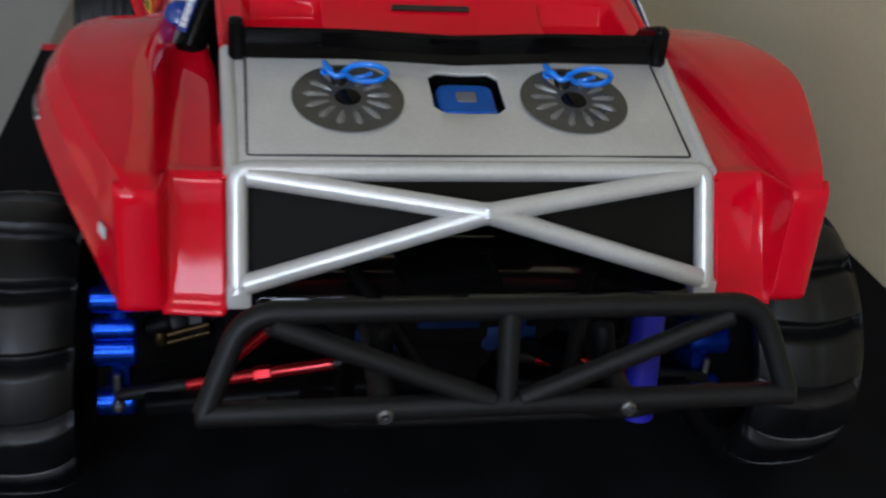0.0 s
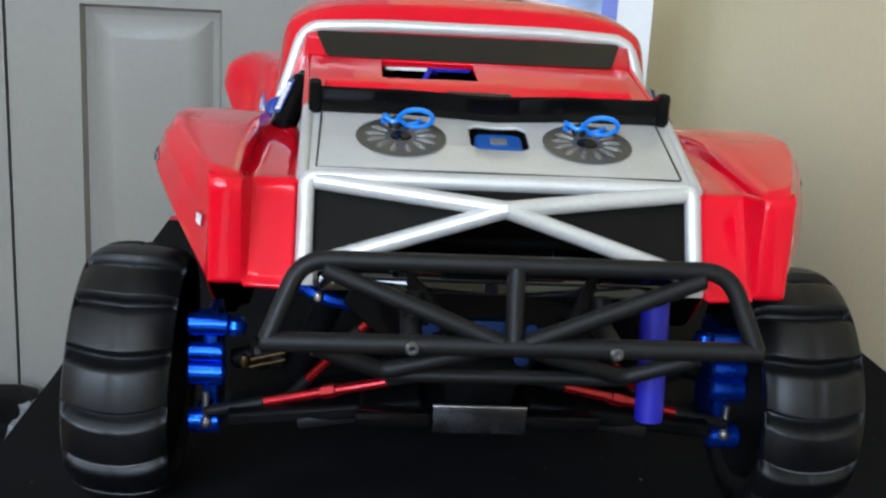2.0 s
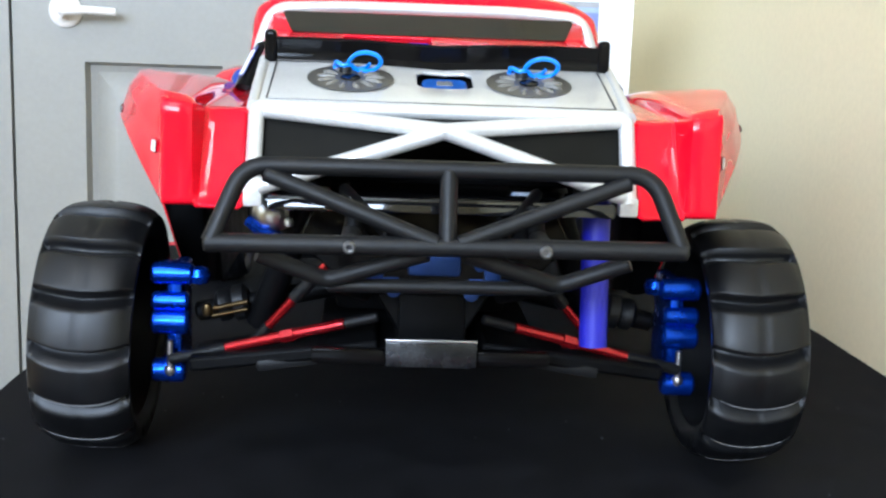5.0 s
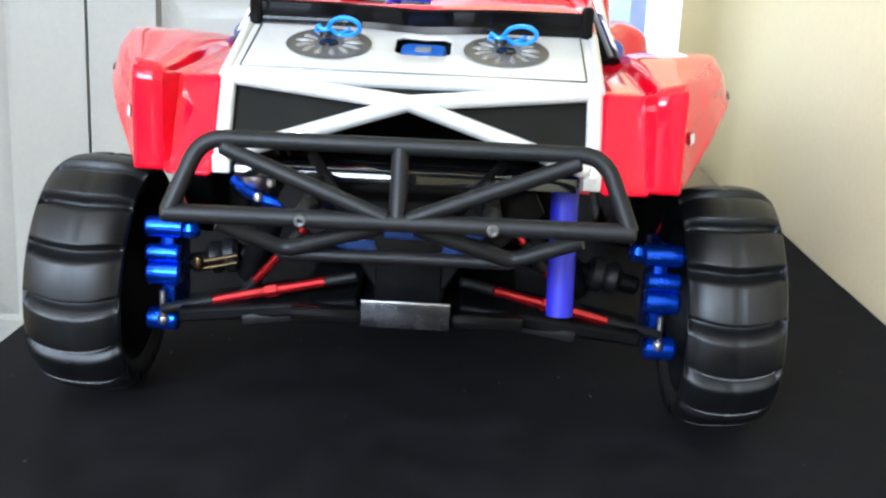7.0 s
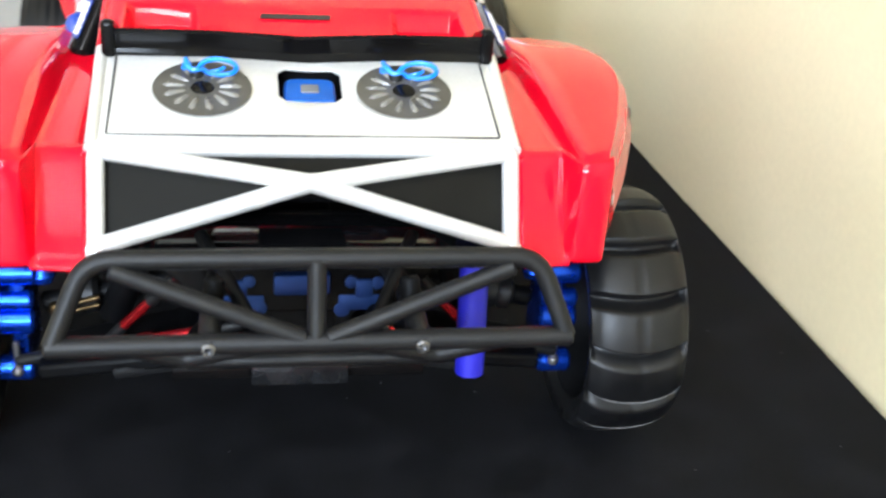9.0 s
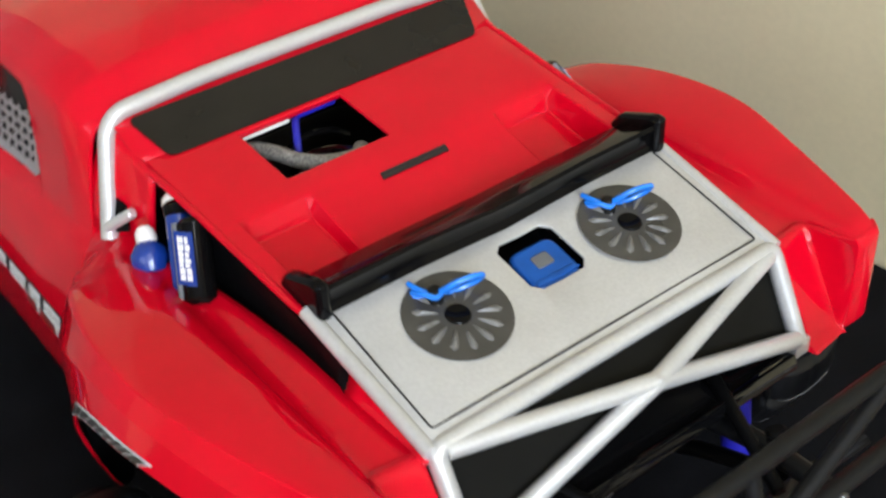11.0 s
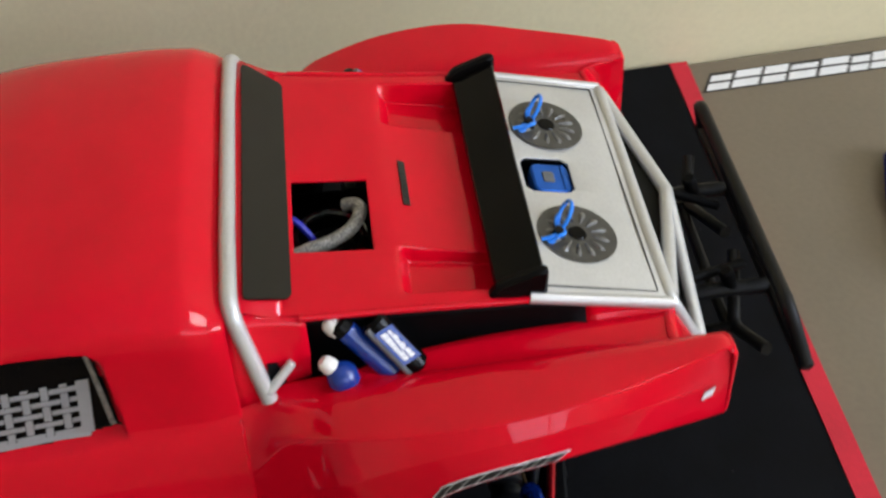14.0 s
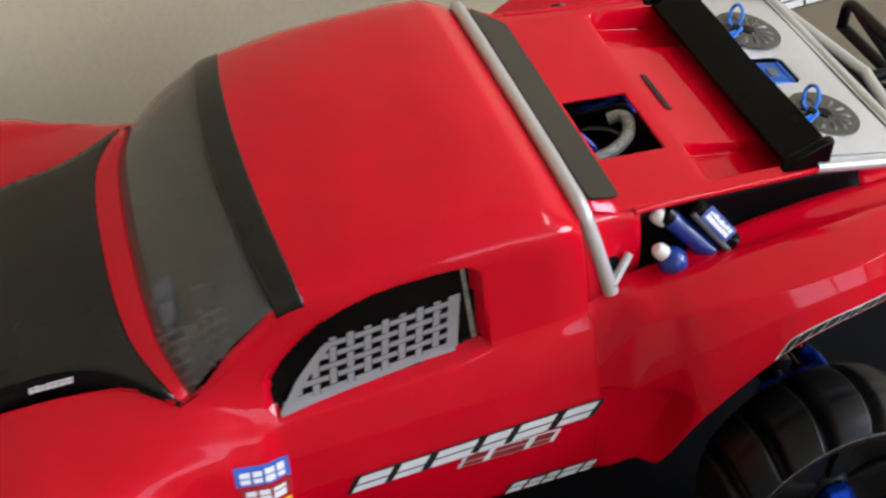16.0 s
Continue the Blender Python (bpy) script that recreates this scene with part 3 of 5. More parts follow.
# cab, doors and front wings as one moulded shell. Each station along y: (x, z) of mid roof, half, shoulder,
# edge, then down the side to the sill
SIDE_LOW = [(0.0940, 0.1345), (0.0995, 0.118), (0.1018, 0.096), (0.0985, 0.053)]
STATIONS = [
    (0.1090, [(0, 0.1858), (0.035, 0.1855), (0.064, 0.1848), (0.0750, 0.1825), (0.0795, 0.1780), (0.0838, 0.163), (0.0865, 0.1485), (0.0882, 0.1430), (0.0930, 0.1365), (0.0998, 0.118), (0.1022, 0.096), (0.0985, 0.053)]),
    (0.1145, [(0, 0.1912), (0.035, 0.1907), (0.064, 0.1892), (0.0778, 0.1852), (0.0822, 0.1800), (0.0852, 0.1645), (0.0874, 0.1485), (0.0890, 0.1427), (0.0935, 0.1360)] + SIDE_LOW[1:]),
    (0.1240, [(0, 0.1972), (0.035, 0.1965), (0.064, 0.1940), (0.0788, 0.1888), (0.0840, 0.1820), (0.0864, 0.165), (0.0884, 0.1485), (0.0898, 0.1425)] + SIDE_LOW),
    (0.1450, [(0, 0.2000), (0.035, 0.1990), (0.065, 0.1958), (0.0795, 0.1900), (0.0842, 0.1825), (0.0864, 0.165), (0.0884, 0.1485), (0.0898, 0.1425)] + SIDE_LOW),
    (0.1800, [(0, 0.2000), (0.035, 0.1990), (0.066, 0.1950), (0.0795, 0.1892), (0.0840, 0.1820), (0.0864, 0.165), (0.0884, 0.1485), (0.0898, 0.1425)] + SIDE_LOW),
    (0.2050, [(0, 0.1978), (0.035, 0.1966), (0.066, 0.1922), (0.0790, 0.1868), (0.0832, 0.1795), (0.0862, 0.164), (0.0884, 0.1480), (0.0898, 0.1425)] + SIDE_LOW),
    (0.2255, [(0, 0.1950), (0.035, 0.1936), (0.066, 0.1885), (0.0782, 0.1830), (0.0815, 0.1742), (0.0850, 0.160), (0.0880, 0.1470), (0.0898, 0.1420)] + SIDE_LOW),
    (0.2350, [(0, 0.1900), (0.035, 0.1890), (0.066, 0.1850), (0.0788, 0.1770), (0.0820, 0.1680), (0.0850, 0.156), (0.0878, 0.1465), (0.0902, 0.1415), (0.0945, 0.1345), (0.0998, 0.118), (0.1022, 0.096), (0.0988, 0.053)]),
    (0.2450, [(0, 0.1850), (0.035, 0.1840), (0.066, 0.1800), (0.0797, 0.1698), (0.0828, 0.1620), (0.0856, 0.1535), (0.0888, 0.1470), (0.0930, 0.1420), (0.0985, 0.1365), (0.1040, 0.122), (0.1068, 0.099), (0.1025, 0.055)]),
    (0.2640, [(0, 0.1650), (0.035, 0.1650), (0.066, 0.1620), (0.0815, 0.1545), (0.0835, 0.1538), (0.0855, 0.1528), (0.0890, 0.1508), (0.0940, 0.1488), (0.0990, 0.1450), (0.1055, 0.135), (0.1090, 0.108), (0.1070, 0.068)]),
    (0.2880, [(0, 0.1600), (0.035, 0.1600), (0.060, 0.1580), (0.0690, 0.1545), (0.0730, 0.1540), (0.0780, 0.1533), (0.0850, 0.1520), (0.0930, 0.1505), (0.1000, 0.1490), (0.1095, 0.145), (0.1190, 0.130), (0.1220, 0.110)]),
    (0.3220, [(0, 0.1580), (0.035, 0.1580), (0.055, 0.1560), (0.0630, 0.1520), (0.0700, 0.1515), (0.0770, 0.1510), (0.0850, 0.1505), (0.0930, 0.1500), (0.1000, 0.1495), (0.1160, 0.149), (0.1300, 0.142), (0.1340, 0.130)]),
    (0.3600, [(0, 0.1480), (0.035, 0.1480), (0.050, 0.1470), (0.0600, 0.1430), (0.0670, 0.1430), (0.0740, 0.1430), (0.0830, 0.1430), (0.0910, 0.1430), (0.0980, 0.1435), (0.1180, 0.145), (0.1310, 0.138), (0.1350, 0.126)]),
    (0.4050, [(0, 0.1350), (0.035, 0.1350), (0.045, 0.1340), (0.0560, 0.1300), (0.0630, 0.1295), (0.0700, 0.1290), (0.0780, 0.1285), (0.0850, 0.1280), (0.0900, 0.1280), (0.1100, 0.127), (0.1220, 0.119), (0.1270, 0.106)]),
]
WINDOW = [(0.1517, 0.1432), (0.175, 0.1402), (0.200, 0.1394), (0.218, 0.1391), (0.2335, 0.1396), (0.2360, 0.1440), (0.2350, 0.1538), (0.2295, 0.1600), (0.2220, 0.1667), (0.2135, 0.1727),
          (0.2032, 0.1770), (0.192, 0.1800), (0.181, 0.1813), (0.168, 0.1814), (0.1565, 0.1808), (0.1535, 0.1780)]


def hermite(ts, vs, t):
    """Smooth through the values vs at ts, with no overshoot."""
    n = len(ts)
    k = max(0, min(n - 2, next((i for i in range(n - 1) if t <= ts[i + 1]), n - 2)))
    def slope(i):
        if i in (0, n - 1):
            j = 0 if i == 0 else n - 2
            return (vs[j + 1] - vs[j]) / (ts[j + 1] - ts[j])
        a, b = (vs[i] - vs[i - 1]) / (ts[i] - ts[i - 1]), (vs[i + 1] - vs[i]) / (ts[i + 1] - ts[i])
        return 0.0 if a * b <= 0 else 2 * a * b / (a + b)
    h = ts[k + 1] - ts[k]
    u = (t - ts[k]) / h
    return ((1 + 2 * u) * (1 - u) ** 2 * vs[k] + u * (1 - u) ** 2 * h * slope(k) + u * u * (3 - 2 * u) * vs[k + 1] + u * u * (u - 1) * h * slope(k + 1))


STATION_Y = [y for y, _ in STATIONS]
PROFILES = {}


def shell_profile(y, roof_steps=5, side_steps=12):
    """The shell's outline at y, from mid roof to sill, as (x, z) pairs."""
    key = (round(y, 5), roof_steps, side_steps)
    if key in PROFILES:
        return PROFILES[key]
    pts = [(hermite(STATION_Y, [p[k][0] for _, p in STATIONS], y), hermite(STATION_Y, [p[k][1] for _, p in STATIONS], y)) for k in range(12)]
    out = []
    for i in range(11):
        p1, p2 = pts[i], pts[i + 1]
        p0 = pts[i - 1] if i else (-p2[0], p2[1])
        p3 = pts[i + 2] if i < 10 else (2 * p2[0] - p1[0], 2 * p2[1] - p1[1])
        steps = roof_steps if i < 3 else side_steps
        for k in range(steps):
            t = k / steps
            out.append(tuple(0.5 * (2 * b + (c - a) * t + (2 * a - 5 * b + 4 * c - d) * t * t + (3 * b - a - 3 * c + d) * t ** 3) for a, b, c, d in zip(p0, p1, p2, p3)))
    out.append(pts[-1])
    PROFILES[key] = out
    return out


def inside_window(y, z):
    """How far a place on the side lies inside the window's outline, in metres; negative outside."""
    best, odd = 1.0, False
    n = len(WINDOW)
    for k in range(n):
        (ay, az), (by, bz) = WINDOW[k], WINDOW[(k + 1) % n]
        u = max(0.0, min(1.0, ((y - ay) * (by - ay) + (z - az) * (bz - az)) / ((by - ay) ** 2 + (bz - az) ** 2)))
        best = min(best, math.hypot(y - ay - u * (by - ay), z - az - u * (bz - az)))
        if (az > z) != (bz > z) and y < ay + (z - az) / (bz - az) * (by - ay):
            odd = not odd
    return best if odd else -best


def recess(y, z):
    """How far the side is drawn in round the window."""
    if not (0.145 < y < 0.243 and 0.133 < z < 0.188):
        return 0.0
    u = max(0.0, min(1.0, (inside_window(y, z) + 0.0022) / 0.0036))
    return (0.0026 + 0.0030 * max(0.0, min(1.0, (0.236 - y) / 0.083))) * u * u * (3 - 2 * u)


def side_at(y, z):
    """|x| of the shell's side at y and z."""
    prof = shell_profile(round(y / 0.0005) * 0.0005)[15:]
    for (xa, za), (xb, zb) in zip(prof, prof[1:]):
        if za >= z >= zb and za > zb:
            return xa + (xb - xa) * (za - z) / (za - zb) - recess(y, z)
    return prof[-1][0] if z < prof[-1][1] else prof[0][0]


def roof_bow(x, y):
    """How far the roof's cross lines bow forward in their middle."""
    u = max(0.0, min(1.0, (y - 0.160) / 0.0655))
    return 0.0075 * u * u * max(0.0, 1 - (x / 0.080) ** 2)


SHELL_Y = [0.1090 + 0.0012 * k for k in range(114)] + [0.2460 + (0.4050 - 0.2460) * (k / 30) ** 1.15 for k in range(31)]
bm = bmesh.new()
glass_faces = {-1: [], 1: []}
columns = []
for y in SHELL_Y:
    prof = shell_profile(y)
    half = []
    for i, (x, z) in enumerate(prof):
        half.append((x - (recess(y, z) if i >= 15 else 0.0), y + (roof_bow(x, y) if i <= 15 else 0.0), z))
    line = [bm.verts.new((-x, yy, z)) for x, yy, z in half[::-1]] + [bm.verts.new(p) for p in half[1:]]
    columns.append(line)
mid = len(columns[0]) // 2
for j, (p, q) in enumerate(zip(columns, columns[1:])):
    for i in range(len(p) - 1):
        if abs(i + 0.5 - mid) < 15 and SHELL_Y[j + 1] > 0.2256:
            continue
        bm.faces.new((p[i], p[i + 1], q[i + 1], q[i]))
        c = (p[i].co + p[i + 1].co + q[i].co + q[i + 1].co) / 4
        if abs(c.x) > 0.07 and 0.150 < c.y < 0.240 and inside_window(c.y, c.z) > 0.0010:
            glass_faces[1 if c.x > 0 else -1].append([v.co.copy() for v in (p[i], p[i + 1], q[i + 1], q[i])])
shell = part("cab_shell", bm, RED, truck, "glossy red moulded cab shell with roof and doors", 0.0013, 0.0, DARK)

BAND = []
for y, lift in ((0.2160, 0.0004), (0.2195, 0.0007), (0.2230, 0.0007), (0.2265, 0.0005)):
    prof = [shell_profile(y)[i] for i in (0, 2, 4, 6, 8, 10, 12, 14, 17, 20)]
    row = [(x * 1.004, y + roof_bow(x, min(y, 0.2255)), z + lift) for x, z in prof]
    BAND.append([(-x, yy, z) for x, yy, z in row[:0:-1]] + row)
body_sheet("windscreen_band", BAND, TINT, "dark sun strip across the windscreen top", 3, 1, False, 0.0006)

WS_TOP = [(-0.0780, 0.227, 0.1830), (-0.050, 0.2305, 0.1910), (0, 0.2335, 0.1942), (0.050, 0.2305, 0.1910), (0.0780, 0.227, 0.1830)]
WS_BOT = [(-0.0812, 0.2635, 0.1548), (-0.052, 0.2705, 0.1592), (0, 0.2725, 0.1622), (0.052, 0.2705, 0.1592), (0.0812, 0.2635, 0.1548)]
WS_MID = [((a[0] + b[0]) / 2, (a[1] + b[1]) / 2 + 0.001, (a[2] + b[2]) / 2 + 0.0018) for a, b in zip(WS_TOP, WS_BOT)]
screen = body_sheet("windscreen", [WS_TOP, WS_MID, WS_BOT], SMOKE_GLASS, "smoked clear windscreen", 4, 4, True, 0.0008)
screen.visible_shadow = False
# bonnet with its raised black centre, horned towards the windscreen corners
BON = [[(-0.0835, 0.2675, 0.1552), (-0.050, 0.2800, 0.1608), (0, 0.2828, 0.1640), (0.050, 0.2800, 0.1608), (0.0835, 0.2675, 0.1552)],
       [(-0.0625, 0.2930, 0.1600), (-0.045, 0.2955, 0.1622), (0, 0.2970, 0.1645), (0.045, 0.2955, 0.1622), (0.0625, 0.2930, 0.1600)],
       [(-0.0565, 0.325, 0.1588), (-0.042, 0.327, 0.1604), (0, 0.328, 0.1620), (0.042, 0.327, 0.1604), (0.0565, 0.325, 0.1588)],
       [(-0.057, 0.375, 0.147), (-0.040, 0.376, 0.150), (0, 0.377, 0.152), (0.040, 0.376, 0.150), (0.057, 0.375, 0.147)],
       [(-0.050, 0.425, 0.128), (-0.035, 0.426, 0.130), (0, 0.427, 0.131), (0.035, 0.426, 0.130), (0.050, 0.425, 0.128)]]
# red sill between windscreen and bonnet
SILL = [[(x, y - 0.0005, z - 0.0004) for x, y, z in WS_BOT], [((a + x) / 2, (b + y) / 2, (c + z) / 2 + 0.0002) for (a, b, c), (x, y, z) in zip(WS_BOT, BON[0])],
        [(x, y + 0.003, z - 0.0006) for x, y, z in BON[0]]]
body_sheet("windscreen_sill", SILL, RED, "", 3, 4, True)

bonnet = body_sheet("bonnet", BON, TINT, "matt black raised bonnet panel", 5, 4, True, 0.0012)
for s in (-1, 1):
    edge = [(s * abs(r[0][0]), r[0][1], r[0][2]) for r in BON]
    drop = [(x * 1.075, y, z - 0.0105) for x, y, z in edge]
    body_sheet("bonnet_side", [edge, drop], GLOSS_BLACK, "", 2, 4, True, 0.001)
decal("bonnet_mark", truck, frame_pose((-0.0600, 0.3190, 0.1555), (-0.08, -1, 0.06), (0.22, 0.1, 1)), 8, 0.0165, 0.0026, 0.25, WHITE_FILM, GLOSS_BLACK, "small white mark on the bonnet side", 0.05, 5)

# rear wings: ledge, groove, hump, outer face and lip
WING = [(0.1095, 0.0858, 0.1462, 0.0886, 0.1428, 0.0930, 0.1365, 0.0986, 0.1215, 0.1022, 0.098, 0.0985, 0.0530),
        (0.095, 0.0800, 0.1492, 0.0860, 0.1480, 0.0905, 0.1470, 0.1010, 0.1420, 0.1080, 0.114, 0.1045, 0.0560),
        (0.083, 0.0790, 0.1498, 0.0845, 0.1493, 0.0900, 0.1502, 0.1058, 0.1480, 0.1130, 0.1270, 0.1104, 0.0600),
        (0.070, 0.0785, 0.1505, 0.0830, 0.1505, 0.0895, 0.1530, 0.1110, 0.1530, 0.1185, 0.138, 0.1205, 0.0985),
        (0.040, 0.0730, 0.1512, 0.0832, 0.1500, 0.0890, 0.1565, 0.1165, 0.1580, 0.1215, 0.150, 0.1262, 0.1345),
        (0.005, 0.0700, 0.1514, 0.0834, 0.1496, 0.0882, 0.1575, 0.1160, 0.1600, 0.1205, 0.154, 0.1242, 0.1425),
        (-0.030, 0.0698, 0.1510, 0.0834, 0.1494, 0.0868, 0.1564, 0.1070, 0.1582, 0.1112, 0.149, 0.1132, 0.135),
        (-0.056, 0.0692, 0.1502, 0.0836, 0.1492, 0.0858, 0.1552, 0.0982, 0.1570, 0.1004, 0.143, 0.1006, 0.1225),
        (-0.0640, 0.0688, 0.1497, 0.0834, 0.1497, 0.0854, 0.1546, 0.0950, 0.1564, 0.0968, 0.141, 0.0970, 0.1195),
        (-0.0685, 0.0686, 0.1492, 0.0838, 0.1492, 0.0856, 0.1532, 0.0938, 0.1546, 0.0952, 0.140, 0.0956, 0.1188)]

def wing_column(k, s):
    return spline([(s * r[k], r[0], r[k + 1]) for r in WING], 5)


WING_COLS = {s: [wing_column(k, s) for k in (1, 3, 5, 7, 9, 11)] for s in (-1, 1)}


def wing_point(s, y, v, lift=0.0006):
    """A place on the wing's skin: y along the truck, v across it from ledge (0) to lip (5)."""
    def col(c):
        for p, q in zip(c, c[1:]):
            if q.y <= y <= p.y:
                t = (p.y - y) / max(p.y - q.y, 1e-9)
                return p.lerp(q, t)
        return c[-1].copy()
    i = min(int(v), 4)
    a, b = col(WING_COLS[s][i]), col(WING_COLS[s][i + 1])
    out = (b - a).cross(Vector((0, 1, 0))).normalized()
    if out.x * s < 0:
        out = -out
    return a.lerp(b, v - i) + out * lift


def wing_decal(s, name, parent, y0, y1, v0, v1, slope, count, slant, front, back, label, seed):
    """A mark of plain bars that follows the wing's skin; v0 lower edge, v1 upper edge, slope of v per run."""
    def place(a, b, lift):
        y = y0 + (y1 - y0) * a
        return wing_point(s, y, v0 + (v1 - v0) * b + slope * a, lift)
    def lay(o, lift, steps):
        (a0, b0), (a1, _), (_, b1), _ = o
        bm = bmesh.new()
        rows = [[bm.verts.new(place(a0 + (a1 - a0) * i / steps + slant * (b - 0.5), b, lift)) for b in (b0, (b0 + b1) / 2, b1)] for i in range(steps + 1)]
        for p, q in zip(rows, rows[1:]):
            for k in range(2):
                bm.faces.new((p[k], p[k + 1], q[k + 1], q[k]))
        return bm
    ob = part(name, lay([(-0.012, -0.14), (1.012, -0.14), (1.012, 1.14), (-0.012, 1.14)], 0.0004, 16), back, parent, label)
    for o in mark_shapes(count, seed):
        part("bar", lay(o, 0.0007, 3), front, ob)
    return ob


def rear_wing(s):
    dense = []
    for r in WING:
        pts = [Vector((s * r[k], r[0], r[k + 1])) for k in (1, 3, 5, 7, 9, 11)]
        row = []
        for i, (p, q) in enumerate(zip(pts, pts[1:])):
            row += [p.lerp(q, t / 36) for t in range(36)] if i in (3, 4) else [p.lerp(q, t / 4) for t in range(4)]
        dense.append(row + [pts[-1]])
    bm = sheet(dense, 22, 1, True, False)
    for _ in range(4):
        bmesh.ops.smooth_vert(bm, verts=[v for v in bm.verts if not v.is_boundary], factor=0.5, use_axis_x=True, use_axis_z=True)
    # the ledge stops short of the tail, over the leaning recessed panel
    bmesh.ops.delete(bm, geom=[f for f in bm.faces if f.calc_center_median().y < -0.0515 and abs(f.calc_center_median().x) < 0.0840], context="FACES")
    for v in bm.verts:
        # air intake ahead of the rear wheel, that deepens to a round rear wall
        a, b = max(0.0, (0.0950 - v.co.y) / 0.0205), max(0.0, (v.co.z - 0.0960) / 0.0158)
        d = a ** 3 + b ** 4
        if d < 1 and v.co.y < 0.1094:
            t = min(1.0, 2.8 * (1 - d))
            arch_y = 0.0840 - max(0.0, v.co.z - 0.054) * 0.30
            t = t * t * (3 - 2 * t) * min(1.0, max(0.0, (v.co.y - arch_y - 0.0015) / 0.005))
            v.co.x -= s * t * max(0.0, abs(v.co.x) - 0.1008 - (0.1092 - v.co.y) * 0.10)
    wing = part("rear_wing", bm, RED, truck, "glossy red flared rear wing", 0.0014, 0.0, DARK)
    # tail: outer face, step and recessed panel, all with soft edges
    across = [(0.0957, -0.0684), (0.0954, -0.0694), (0.0946, -0.0702), (0.0930, -0.0706), (0.0895, -0.0707), (0.0862, -0.0706), (0.0848, -0.0701), (0.0840, -0.0690), (0.0834, -0.0668), (0.0828, -0.0655),
              (0.0815, -0.0648), (0.0790, -0.0646), (0.0750, -0.0645), (0.0712, -0.0646), (0.0698, -0.0650), (0.0690, -0.0656), (0.0683, -0.0640), (0.0674, -0.0608), (0.0662, -0.0588)]
    rows = []
    for t in (0, 0.025, 0.055, 0.09, 0.13, 0.3, 0.5, 0.7, 0.86, 0.93, 0.97, 1.0):
        row = []
        for x, y in across:
            top = 0.1536 + (x - 0.0856) * 0.12 if x > 0.0855 else 0.1507 + max(0.0, (x - 0.0825) / 0.003) * 0.0034
            z = 0.1186 + (top - 0.1186) * t
            y2 = y + 0.0022 * max(0.0, (t - 0.90) / 0.10) ** 2
            if x < 0.0846:
                # the recessed panel leans forward with the silver frame; a wall leads down to it
                w = min(1.0, (0.0848 - x) / 0.0024)
                lean = -0.0706 + 0.0180 * t + (x - 0.0705) * 0.12 + (max(0.0, y + 0.0646) if x < 0.0700 else 0.0)
                y2 = -0.0701 + (lean + 0.0701) * w * w * (3 - 2 * w) + 0.0006 * max(0.0, (t - 0.90) / 0.10) ** 2 + 0.0026 * max(0.0, (t - 0.965) / 0.035)
                y2 -= 0.0016 * max(0.0, 1 - t / 0.09) ** 1.5
            else:
                y2 += 0.0010 * max(0.0, 1 - t / 0.06) ** 2
            row.append((s * x, y2, z))
        rows.append(row)
    part("tail_face", sheet(rows, 1, 1, False, False), RED, wing, "", 0.0012)
    wing_decal(s, "tail_mark", wing, -0.0570, -0.0618, 4.36, 4.18, -0.06, 3, 0.25, WHITE_FILM, RED_FILM, "small white mark", 4)
    wing_decal(s, "arch_mark", wing, 0.0440, -0.0010, 4.93, 4.72, 0.0, 9, 0.10, BLACK_FILM, WHITE_FILM, "long white-rimmed mark over the wheel arch", 13)
    return wing


# side windows with their printed nets
def side_point(s, y, z, lift):
    return Vector((s * (side_at(y, z) + lift), y, z))


def side_patch(s, corners, lift, bm, cells=4):
    """A thin printed patch that follows the shell's side; corners in (y, z)."""
    (a, b, c, d) = [Vector((0, *p)) for p in corners]
    grid = []
    for i in range(cells + 1):
        u = i / cells
        p, q = a.lerp(b, u), d.lerp(c, u)
        grid.append([bm.verts.new(side_point(s, *(p.lerp(q, v).yz), lift)) for v in (0.0, 0.5, 1.0)])
    for p, q in zip(grid, grid[1:]):
        for k in range(2):
            bm.faces.new((p[k], p[k + 1], q[k + 1], q[k]))
    return bm


def net_place(u, v):
    """A place of the net: u along its lower edge from the rear, v up from it."""
    return 0.1634 + u - 0.144 * v, 0.1430 - 0.044 * u + v


